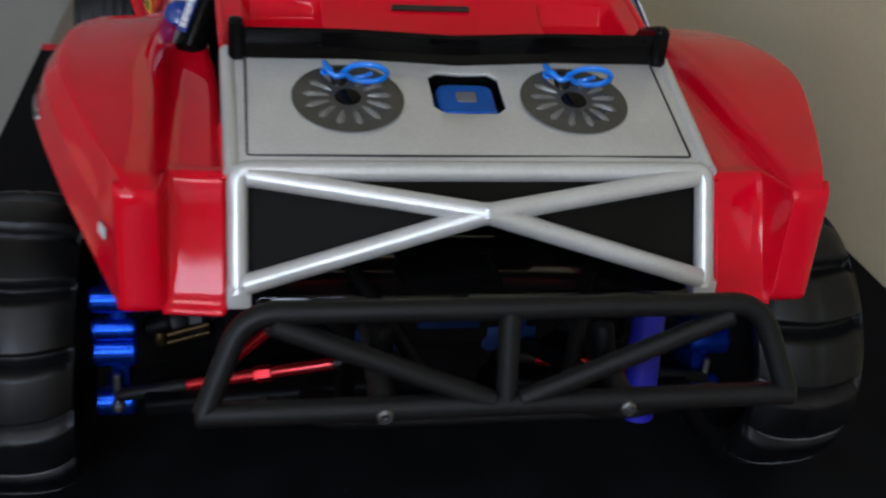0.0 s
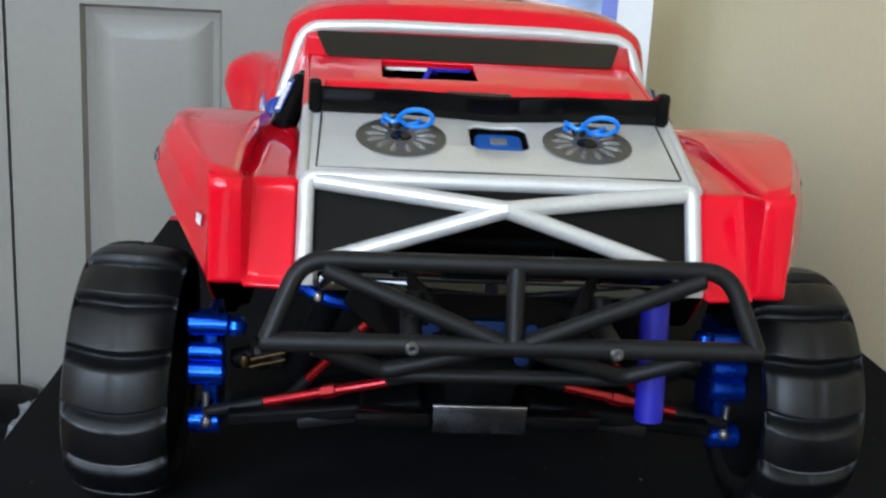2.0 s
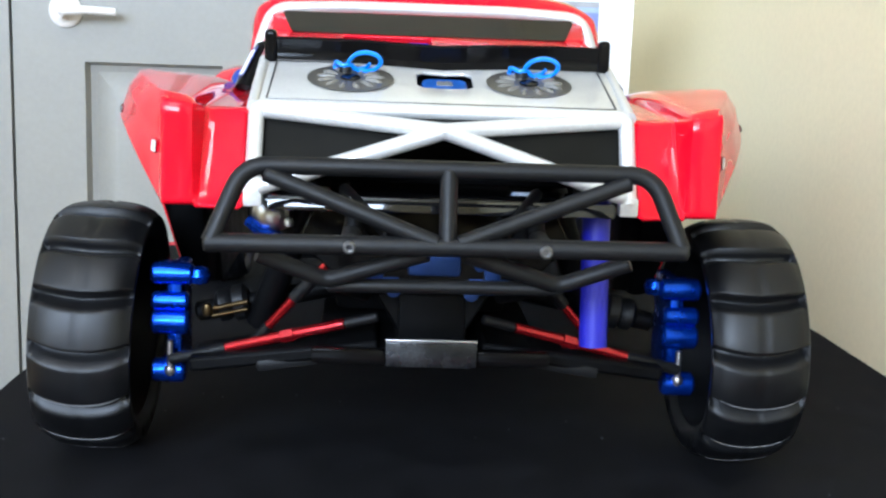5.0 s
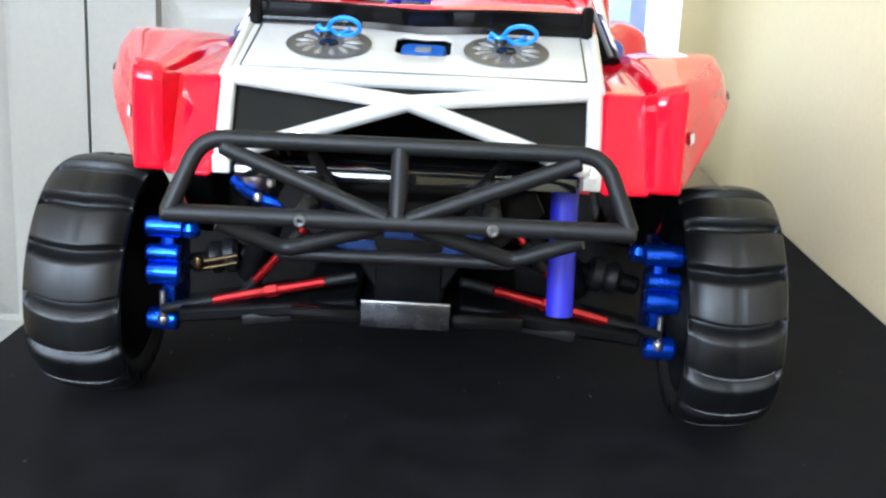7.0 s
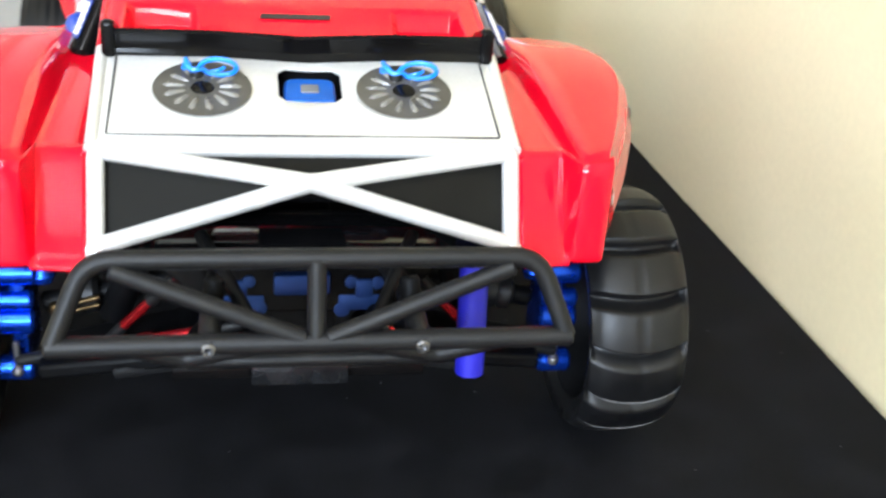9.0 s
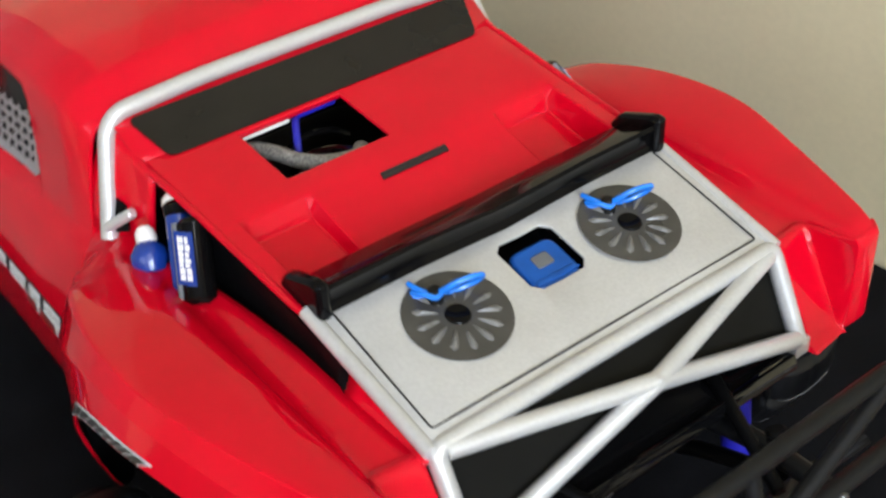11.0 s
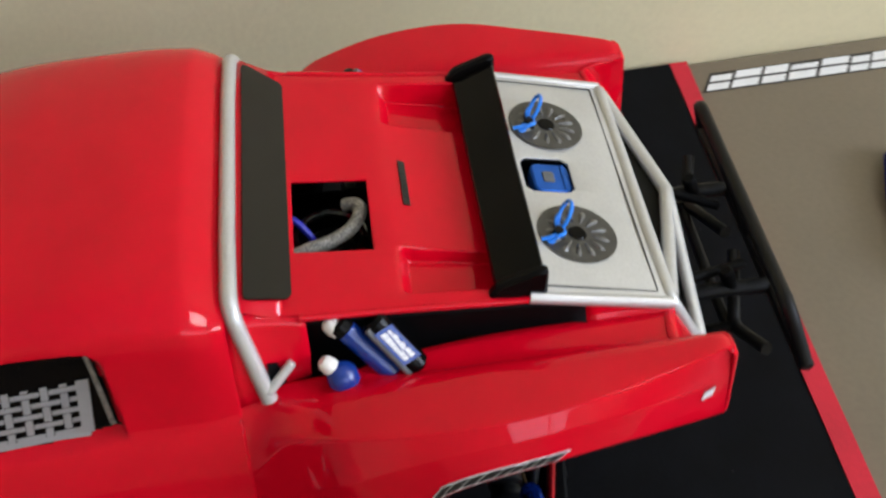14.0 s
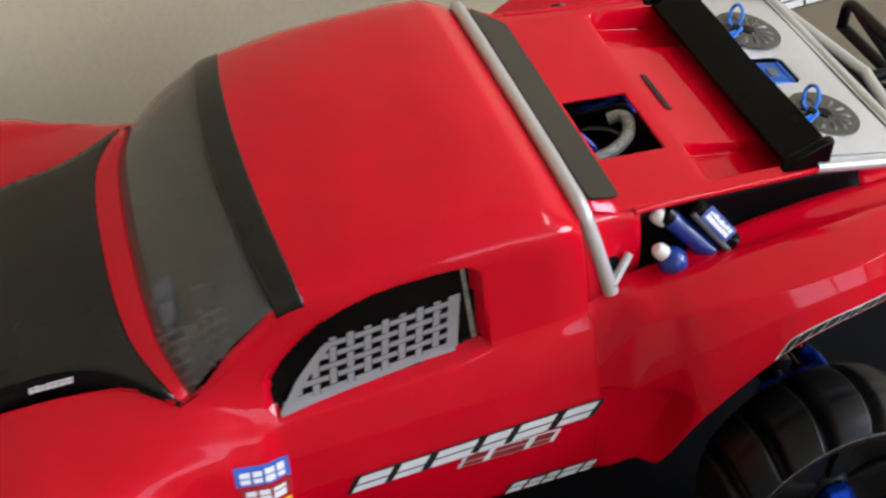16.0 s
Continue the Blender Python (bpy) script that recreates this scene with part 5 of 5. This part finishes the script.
part("shock_tower", prism([(-0.052, 0.0), (-0.046, 0.012), (-0.030, 0.016), (0.030, 0.016), (0.046, 0.012), (0.052, 0.0), (0.030, -0.020), (-0.030, -0.020)], 0.004,
                          frame_pose((0, -0.026, 0.1000), (1, 0, 0), (0, 0.05, 1))), GLOSS_BLACK, chassis, "gloss black shock tower", 0, 0.0008)
tray = part("tail_tray", box_bm(-0.0605, 0.0605, -0.0690, -0.0330, 0.1195, 0.1212, 0.0004), GLOSS_TRAY, chassis, "gloss black tray under the tail")
part("tray_lip", box_bm(-0.0595, 0.0595, -0.0012, 0.0012, -0.0024, 0.0024, 0.0004, None, Matrix.Translation((0, -0.0702, 0.1202)) @ Matrix.Rotation(radians(-15), 4, "X")), GLOSS_TRAY, tray)
part("tower_rail", rod((-0.052, -0.0300, 0.1250), (0.052, -0.0300, 0.1250), 0.0024), GLOSS_BLACK, chassis)
for x, z, r in ((-0.0185, 0.0925, 0.0024), (0.0175, 0.0920, 0.0024), (0.027, 0.0915, 0.0024), (-0.0150, 0.082, 0.0030), (0.0145, 0.081, 0.0030)):
    part("blue_bolt", lathe([(0, -0.002), (r, -0.001), (r, 0.0012), (0, 0.0016)], 10, None, Matrix.Translation((x, -0.0300, z)) @ Matrix.Rotation(radians(90), 4, "X")), BLUE_DULL, chassis, "dull blue anodised bolt")
part("bulkhead", prism([(-0.012, 0), (-0.030, 0.030), (-0.034, 0.044), (0.034, 0.044), (0.030, 0.030), (0.012, 0)], 0.006, frame_pose((0, -0.018, 0.062), (1, 0, 0), (0, 0, 1))), DARK, chassis, "black bulkhead", 0, 0.001)
part("blue_brace", box_bm(-0.0100, 0.0100, -0.0335, -0.0285, 0.0880, 0.0960, 0.0012), BLUE_DULL, chassis, "dull blue anodised brace")
for q in (-1, 1):
    bracket = box_bm(min(q * 0.0130, q * 0.0290), max(q * 0.0130, q * 0.0290), -0.0312, -0.0280, 0.0805, 0.0870, 0.0010)
    box_bm(min(q * 0.0190, q * 0.0255), max(q * 0.0190, q * 0.0255), -0.0316, -0.0282, 0.0855, 0.0930, 0.0012, bracket)
    part("blue_bracket", bracket, BLUE_DULL, chassis, "dull blue anodised bracket")
skid = part("skid_plate", box_bm(-0.0176, 0.0172, -0.0365, -0.0335, 0.0530, 0.0630, 0.0008), DARK_STEEL, chassis, "dark scratched skid plate")
part("skid_edge", box_bm(-0.0176, 0.0172, -0.0368, -0.0350, 0.0631, 0.0640, 0.0003), STEEL, skid, "bright worn edge")
part("skid_wing", box_bm(-0.046, -0.0178, -0.031, -0.027, 0.0525, 0.0580, 0.001), GLOSS_BLACK, skid)
part("skid_wing", box_bm(0.0174, 0.046, -0.031, -0.027, 0.0525, 0.0580, 0.001), GLOSS_BLACK, skid)
part("exhaust_foil", lathe([(0, -0.008), (0.006, -0.006), (0.0085, -0.001), (0.0075, 0.004), (0.004, 0.0075), (0, 0.008)], 9, None, Matrix.Translation((-0.0630, -0.0085, 0.1068))), STEEL, chassis, "crumpled silver foil")
part("air_filter", lathe([(0, 0), (0.011, 0), (0.012, 0.003), (0.012, 0.018), (0.010, 0.021), (0, 0.021)], 18, None, Matrix.Translation((-0.064, 0.030, 0.095))), DARK, chassis)
part("fuel_box", box_bm(-0.058, -0.034, 0.004, 0.050, 0.092, 0.128, 0.003), DARK, chassis)
part("blue_arm", tube(spline([(-0.072, -0.010, 0.1035), (-0.066, -0.014, 0.1000), (-0.058, -0.016, 0.0970), (-0.049, -0.016, 0.0950)], 5), 0.0026, 8), BLUE, chassis, "blue anodised arm")
for x, y, z in ((-0.0560, -0.0175, 0.1045), (-0.0610, -0.0180, 0.0985)):
    part("arm_bolt", lathe([(0, -0.002), (0.0018, -0.0014), (0.0020, 0), (0.0016, 0.0014), (0, 0.002)], 10, None, Matrix.Translation((x, y, z))), STEEL, chassis, "bright steel bolt")
part("blue_tube", tube([(0.0572, -0.0480, 0.1290), (0.0574, -0.0510, 0.1000), (0.0580, -0.0540, 0.0680)], 0.0051, 18), BLUE_PLASTIC, chassis, "thick blue rubber tube hanging at the tail")
# shock shapes added behind the windscreen, in place of its bright reflections
for y, top in ((0.2655, 0.1500), (0.2490, 0.1545)):
    a, b = Vector((-0.0330, y, top)), Vector((-0.0720, y, top - 0.0290))
    d = (b - a).normalized()
    shock = part("reflection_shock", rod(a, b, 0.0030, None, 14, 0.0006), DARK_STEEL, truck, "added shock shape standing for a bright reflection in the windscreen")
    u, w = Vector((0, 1, 0)), d.cross(Vector((0, 1, 0))).normalized()
    coil = [a.lerp(b, 0.12 + 0.80 * k / 108) + (u * math.cos(k * math.tau / 12) + w * math.sin(k * math.tau / 12)) * 0.0046 for k in range(109)]
    part("spring", tube(coil, 0.00085, 6), WHITE_CAP, shock, "white coil standing for bright reflected dots")
    part("cap", rod(a - d * 0.003, a + d * 0.005, 0.0050, None, 14, 0.0008), STEEL, shock, "bright steel cap")
# white blocks added as more bright bits of that reflection
for x, y, z in ((0.0400, 0.2575, 0.1475), (0.0640, 0.2575, 0.1380)):
    part("reflection_block", box_bm(-x - 0.008, -x, y - 0.0030, y + 0.0030, z - 0.004, z, 0.0008), WHITE_CAP, chassis, "added white block standing for a bright reflection in the windscreen")
# engine parts under the deck hole
hose = spline([(-0.0345, 0.0945, 0.1625), (-0.0320, 0.0880, 0.1645), (-0.0288, 0.0795, 0.1652), (-0.0262, 0.0710, 0.1655), (-0.0218, 0.0640, 0.1658), (-0.0160, 0.0600, 0.1660), (-0.0105, 0.0586, 0.1662),
               (-0.0066, 0.0606, 0.1655), (-0.0052, 0.0650, 0.1640)], 8)
part("braided_hose", tube(hose, 0.0027, 14), GREY_HOSE, chassis, "grey braided hose curled under the deck hole")
# white and blue blocks paint the reflection at the hole's front edge
part("white_reflection_block", box_bm(-0.0375, -0.0190, 0.0860, 0.0885, 0.1706, 0.1737, 0.0006), WHITE_CAP, chassis, "white block standing for a reflection at the front of the deck hole")
part("blue_reflection_block", box_bm(-0.0180, 0.0000, 0.0860, 0.0885, 0.1706, 0.1737, 0.0010), BLUE_PLASTIC, chassis, "blue block standing for a reflection at the front of the deck hole")
part("engine_collar", tube([(-0.0125 + 0.0136 * math.cos(math.tau * k / 28), 0.0722 + 0.0136 * math.sin(math.tau * k / 28), 0.1550) for k in range(28)], 0.0018, 8, None, True), GLOSS_TRAY, chassis)
part("engine_head", lathe([(0.0095, 0), (0.0095, 0.010), (0.0070, 0.0125), (0.0060, 0.0095), (0, 0.0090)], 24, None, Matrix.Translation((-0.0125, 0.0722, 0.1405))), DARK, chassis)
part("engine_stub", rod((-0.0185, 0.0722, 0.1500), (-0.0185, 0.0722, 0.1585), 0.0030), DARK, chassis)
part("engine_lead", tube(spline([(-0.0150, 0.0885, 0.1700), (-0.0178, 0.0845, 0.1712), (-0.0200, 0.0810, 0.1680), (-0.0215, 0.0784, 0.1642), (-0.0225, 0.0765, 0.1600)], 6), 0.0013, 8), BLUE_PLASTIC, chassis, "blue lead under the deck hole")
part("engine_lead", tube(spline([(0.004, 0.088, 0.156), (-0.004, 0.0865, 0.1615), (-0.014, 0.0870, 0.1625), (-0.024, 0.0880, 0.158)], 6), 0.0012, 8), GLOSS_BLACK, chassis)


# ---- wheels ----
def tyre_mesh(R, width, rim_r, paddles, ribs, lug):
    """A tyre about the x axis: crowned tread with scooped paddles or ribs, bulged sides."""
    verts, faces = [], []
    per = 40
    nt = max(paddles, 12) * per
    section = []
    nu = 20
    for i in range(nu + 1):
        u = -1 + 2 * i / nu
        section.append((u * width / 2 * 0.97, R * (1 - 0.045 * u * u - 0.045 * abs(u) ** 7), 1 - 0.18 * abs(u) ** 4, u))
    left = [(-width * 0.44, rim_r, 0, None), (-width * 0.50, rim_r + 0.004, 0, None), (-width * 0.515, (R + rim_r) / 2 + 0.003, 0, None)]
    right = [(-x, r, 0, None) for x, r, *_ in left[::-1]]
    section = left + section + right
    m = len(section)
    for k in range(nt):
        t = math.tau * k / nt
        for x, r, amount, u in section:
            if u is not None and paddles:
                ph = (t / math.tau * paddles) % 1.0
                # each cushion swells out of a hollow under one lip, down to the proud lip at its own end
                q = (0.5 - ph) % 1.0
                rise = max(0.0, min(1.0, (q - 0.02) / 0.30))
                swell = 0.88 * rise * rise * (3 - 2 * rise) + 0.12 * min(1.0, q / 0.93)
                fall = max(0.0, min(1.0, (q - 0.945) / 0.052))
                r += lug * amount * (swell * (1 - fall * fall * (3 - 2 * fall)) - 0.60)
                x *= 1 + 0.04 * amount * swell * (1 - fall) * u * u
                r -= 0.0005 * math.exp(-(u / 0.03) ** 2)
            elif u is not None:
                r += lug * (0.5 + 0.5 * math.cos(u * math.pi * ribs))
            tt = t + (math.tau * 0.15 * u * u / paddles if u is not None and paddles else math.tau * 0.15 / paddles if paddles else 0.0)
            verts.append((x, r * math.sin(tt), r * math.cos(tt)))
    for k in range(nt):
        a, b = k * m, ((k + 1) % nt) * m
        for i in range(m - 1):
            faces.append((a + i, a + i + 1, b + i + 1, b + i))
    me = bpy.data.meshes.new("tyre")
    me.from_pydata(verts, [], faces)
    me.materials.append(RUBBER)
    me.polygons.foreach_set("use_smooth", [True] * len(faces))
    return me


def wheel(x, y, R, width, camber, mesh, label, turn):
    s = 1 if x > 0 else -1
    m = Matrix.Translation((x, y, R + 0.0008)) @ Matrix.Rotation(radians(camber * -s), 4, "Y") @ Matrix.Rotation(radians(turn), 4, "X")
    hubm = m @ Matrix.Rotation(radians(90 * s), 4, "Y")
    w = width / 2
    rim = part("wheel", lathe([(0.0390, -w * 0.86), (0.0375, -w * 0.86), (0.0365, -w * 0.5), (0.0360, w * 0.55), (0.0240, w * 0.35), (0.0100, w * 0.45), (0.0085, w * 0.62), (0, w * 0.62),
                               ], 36, None, hubm), BLACK_PLASTIC, truck, "black wheel with a dished face", 0.0)
    rim2 = part("rim_lip", lathe([(0.0375, w * 0.90), (0.0392, w * 0.90), (0.0395, w * 0.80), (0.0360, w * 0.5), (0.0375, w * 0.90)], 36, None, hubm), BLACK_PLASTIC, rim)
    t = new("tyre", mesh)
    t.parent, t.matrix_basis = rim, m
    tagged(t, label)
    part("wheel_nut", lathe([(0.0075, 0), (0.0088, 0.001), (0.0088, 0.005), (0.0060, 0.0085), (0.0040, 0.0085), (0.0040, 0.006), (0, 0.006)], 6, None, hubm @ Matrix.Translation((0, 0, w * 0.62))), BLUE, rim, "blue anodised wheel nut")
    if mesh is PADDLE:
        edge = bmesh.new()
        prof = []
        for i in range(9):
            u = -0.88 + 1.76 * i / 8
            t = math.tau * (0.548 + 0.15 * u * u) / 14
            rr = R_LUG * (1 - 0.045 * u * u - 0.045 * abs(u) ** 7) + 0.0024 * (1 - 0.18 * abs(u) ** 4)
            prof.append((u * width / 2 * 0.97, rr * math.sin(t), rr * math.cos(t)))
        tube(prof, 0.00030, 5, edge)
        em = mesh_of(edge, "lug_edge", DUST_AND_GLINT)
        for k in range(14):
            # pale strips paint dust and caught light on the lower lips only
            if not 140 < ((k + 0.545) * 360 / 14 - turn) % 360 < 262:
                continue
            o = new("lug_edge", em)
            o.parent, o.matrix_basis = rim, m @ Matrix.Rotation(-math.tau * k / 14, 4, "X")
        # thin pale ring paints the bright line along the outer tread edge
        ring = [(s * width * 0.516, R_LUG * 0.925 * math.sin(math.tau * k / 72), R_LUG * 0.925 * math.cos(math.tau * k / 72)) for k in range(72)]
        part("tread_edge", tube([m @ Vector(p) for p in ring], 0.00035, 5, None, True), DUST_AND_GLINT, rim, "pale line of dust and painted highlight on the outer tread edge")
    for k in range(5):
        a = math.tau * k / 5
        part("spoke", box_bm(-0.0035, 0.0035, 0.009, 0.0345, -0.0015, 0.0020, 0.001, None, hubm @ Matrix.Rotation(a, 4, "Z") @ Matrix.Translation((0, 0, w * 0.46))), BLACK_PLASTIC, rim)
    return rim


R_LUG = 0.0494
PADDLE = tyre_mesh(R_LUG, 0.0375, 0.0375, 14, 0, 0.0060)
RIBBED = tyre_mesh(0.0505, 0.0390, 0.0375, 0, 7, 0.0014)
wheel(-0.1350, 0.0205, 0.0522, 0.0375, 2.4, PADDLE, "black paddle tyre with scooped lugs", 25.2)
wheel(0.1305, 0.0185, 0.0522, 0.0375, 2.0, PADDLE, "black paddle tyre with scooped lugs", 19.1)
wheel(-0.1290, 0.350, 0.0515, 0.039, 1.0, RIBBED, "black ribbed front tyre", 0)
wheel(0.1290, 0.350, 0.0515, 0.039, 1.0, RIBBED, "black ribbed front tyre", 0)


# ---- rear suspension, each side ----
def suspension(s):
    dz = -0.0015 if s > 0 else 0.0
    hub = part("hub_carrier", box_bm(s * 0.1035 - 0.0030, s * 0.1035 + 0.0030, 0.004, 0.034, 0.036, 0.080, 0.002), BLUE, truck, "blue anodised hub carrier")
    for z, r, x0 in ((0.0785 + dz, 0.0046, 0.0955), (0.0670 + dz, 0.0040, 0.0975), (0.0585 + dz, 0.0052, 0.0975), (0.0380 + dz, 0.0050, 0.0990)):
        part("carrier_boss", rod((s * 0.1125, 0.0045, z), (s * x0, 0.0045, z), r, None, 16, 0.0012), BLUE, hub)
        part("carrier_ear", box_bm(min(s * 0.1095, s * 0.1010), max(s * 0.1095, s * 0.1010), 0.005, 0.016, z - r * 0.75, z + r * 0.75, 0.001), BLUE, hub)
    part("carrier_cap", lathe([(0, -0.004), (0.0036, -0.0028), (0.0046, 0), (0.0036, 0.0028), (0, 0.004)], 14, None, Matrix.Translation((s * 0.0935, 0.005, 0.0778))), BLUE, hub)
    part("king_pin", rod((s * 0.1045, -0.0005, 0.0370), (s * 0.1045, -0.0005, 0.0520), 0.0013), STEEL, hub, "bright steel pin")
    part("pin_head", lathe([(0, -0.0024), (0.0020, -0.0014), (0.0024, 0), (0.0020, 0.0014), (0, 0.0024)], 12, None, Matrix.Translation((s * 0.1045, -0.0010, 0.0395))), STEEL, hub, "bright steel pin")
    a, b = Vector((s * 0.0280, -0.0165, 0.0660)), Vector((s * 0.1045, -0.0010, 0.0440))
    d = (b - a).normalized()
    link = part("track_rod", rod(a + d * 0.005, a + d * 0.058, 0.0021), RED_METAL, truck, "red anodised track rod")
    part("rod_hex", rod(a + d * 0.027, a + d * 0.033, 0.0028, None, 6, 0.0003), RED_METAL, link)
    part("rod_end", rod(a - d * 0.008, a + d * 0.007, 0.0021), BLACK_PLASTIC, link)
    part("rod_end", rod(a + d * 0.056, b, 0.0024), BLACK_PLASTIC, link)
    foot, head = Vector((s * 0.0650, -0.0022, 0.0590)), Vector((s * 0.0350, -0.0130, 0.0945))
    push = part("push_rod", rod(foot, foot.lerp(head, 0.36), 0.0019), RED_METAL, truck, "red anodised push rod with a black sleeve")
    part("rod_sleeve", rod(foot.lerp(head, 0.35), foot.lerp(head, 0.68), 0.0027, None, 14, 0.0004), BLACK_PLASTIC, push)
    part("rod_tip", rod(foot.lerp(head, 0.67), foot.lerp(head, 0.95), 0.0019), RED_METAL, push)
    part("rod_end", rod((s * 0.0725, 0.0005, 0.0495), (s * 0.0645, -0.0024, 0.0597), 0.0023), BLACK_PLASTIC, push)
    ball = s < 0 and part("pivot_ball", lathe([(0, -0.0030), (0.0016, -0.0024), (0.0024, 0), (0.0016, 0.0024), (0, 0.0030)], 12, None, Matrix.Translation((s * 0.0900, 0.003, 0.0640))), BRASS, truck, "worn brass pivot")
    if ball:
        part("pivot_pin", rod((s * 0.0885, 0.004, 0.0642), (s * 0.0740, 0.006, 0.0672), 0.0011), BRASS, ball)
        part("pivot_pin", rod((s * 0.0885, 0.004, 0.0612), (s * 0.0740, 0.006, 0.0640), 0.0009), BRASS, ball)
    arm = part("lower_arm", prism([(0.020, -0.020), (0.060, -0.016), (0.0960, -0.012), (0.0960, 0.012), (0.060, 0.018), (0.020, 0.022)] if s > 0 else
                                  [(-0.020, -0.020), (-0.020, 0.022), (-0.060, 0.018), (-0.0960, 0.012), (-0.0960, -0.012), (-0.060, -0.016)], 0.006,
                                  Matrix.Translation((0, 0, 0.0560)) @ Matrix.Rotation(radians(s * 8.5), 4, "Y")), DARK, truck, "black lower suspension arm", 0, 0.0015)
    part("arm_pad", box_bm(min(s * 0.0450, s * 0.0690), max(s * 0.0450, s * 0.0690), -0.0160, -0.0110, -0.0022, 0.0026, 0.0016, None, Matrix.Translation((0, 0, 0.0560)) @ Matrix.Rotation(radians(s * 8.5), 4, "Y")), BLACK_PLASTIC, arm)
    part("arm_screw", lathe([(0.0016, -0.001), (0.0016, 0.001), (0, 0.0012)], 10, None, Matrix.Translation((s * 0.0760, -0.0120, 0.0475)) @ Matrix.Rotation(radians(90), 4, "X")), STEEL, arm, "bright steel screw")
    shaft = part("drive_shaft", rod((s * 0.026, 0.012, 0.0760), (s * 0.0960, 0.016, 0.0600), 0.0042, None, 14), DARK, truck, "dark drive shaft")
    part("shaft_boot", lathe([(0.005, 0), (0.0075, 0.002), (0.0075, 0.006), (0.0055, 0.007), (0.0070, 0.009), (0.0070, 0.012), (0.004, 0.014), (0, 0.014)], 16, None, along((s * 0.0740, 0.013, 0.0660), (s * 0.0960, 0.013, 0.0620))), BLACK_PLASTIC, shaft)
    shockr = part("shock_absorber", rod((s * 0.070, 0.012, 0.0560), (s * 0.045, -0.010, 0.1230), 0.0058, None, 14), DARK, truck, "dark rear shock absorber")
    return hub


suspension(-1), suspension(1)


# ---- canisters between cab and wing ----
def canisters(s):
    can = part("reservoir", rod((s * 0.0712, 0.0590, 0.1690), (s * 0.0800, 0.0440, 0.1490), 0.0052, None, 18, 0.0015), GLOSS_BLACK, truck, "black reservoir with a blue label")
    a, b = Vector((s * 0.0712, 0.0590, 0.1690)), Vector((s * 0.0800, 0.0440, 0.1490))
    d = (b - a).normalized()
    out = Vector((s * 0.75, -0.25, 0.55))
    out = (out - d * out.dot(d)).normalized()
    w = d.cross(out)
    m = frame_pose(a + d * 0.0045 + out * 0.0050 - w * 0.0030, d, w)
    if (m.to_3x3() @ Vector((0, 0, 1))).dot(out) < 0:
        m = frame_pose(a + d * 0.0045 + out * 0.0050 + w * 0.0030, d, -w)
    decal("label_patch", can, m @ Matrix.Translation((0.0006, 0.0007, 0)), 7, 0.0136, 0.0044, 0.25, WHITE_FILM, NAVY, "blue label with white bars", 0.32, 6, True)
    part("reservoir_rib", tube([a + d * 0.001 + w * 0.0042 + out * 0.0034, b - d * 0.002 + w * 0.0042 + out * 0.0034], 0.0012, 8), GREY_SLEEVE, can, "grey plastic rib")
    cyl = part("canister", rod((s * 0.0715, 0.0690, 0.1660), (s * 0.0805, 0.0530, 0.1480), 0.0042, None, 16, 0.001), NAVY, truck, "blue canister with a white cap")
    part("canister_neck", rod((s * 0.0703, 0.0715, 0.1685), (s * 0.0722, 0.0680, 0.1648), 0.0046, None, 14), GLOSS_BLACK, cyl)
    part("cap", lathe([(0.0030, -0.003), (0.0036, 0), (0.0034, 0.0025), (0.002, 0.004), (0, 0.0043)], 14, None, along((s * 0.0712, 0.0725, 0.1670), (s * 0.0690, 0.0765, 0.1715))), WHITE_CAP, cyl, "white cap")
    ball = part("canister", lathe([(0, -0.0062), (0.0040, -0.0048), (0.0060, -0.001), (0.0058, 0.002), (0.0035, 0.005), (0, 0.006)], 18, None, along((s * 0.0830, 0.0715, 0.1530), (s * 0.0815, 0.0765, 0.1580))), NAVY, truck, "round blue canister with a white cap")
    part("cap", lathe([(0.0028, -0.003), (0.0034, 0), (0.0031, 0.0025), (0.002, 0.004), (0, 0.0043)], 14, None, along((s * 0.0812, 0.0755, 0.1575), (s * 0.0800, 0.0800, 0.1625))), WHITE_CAP, ball, "white cap")


canisters(-1), canisters(1)
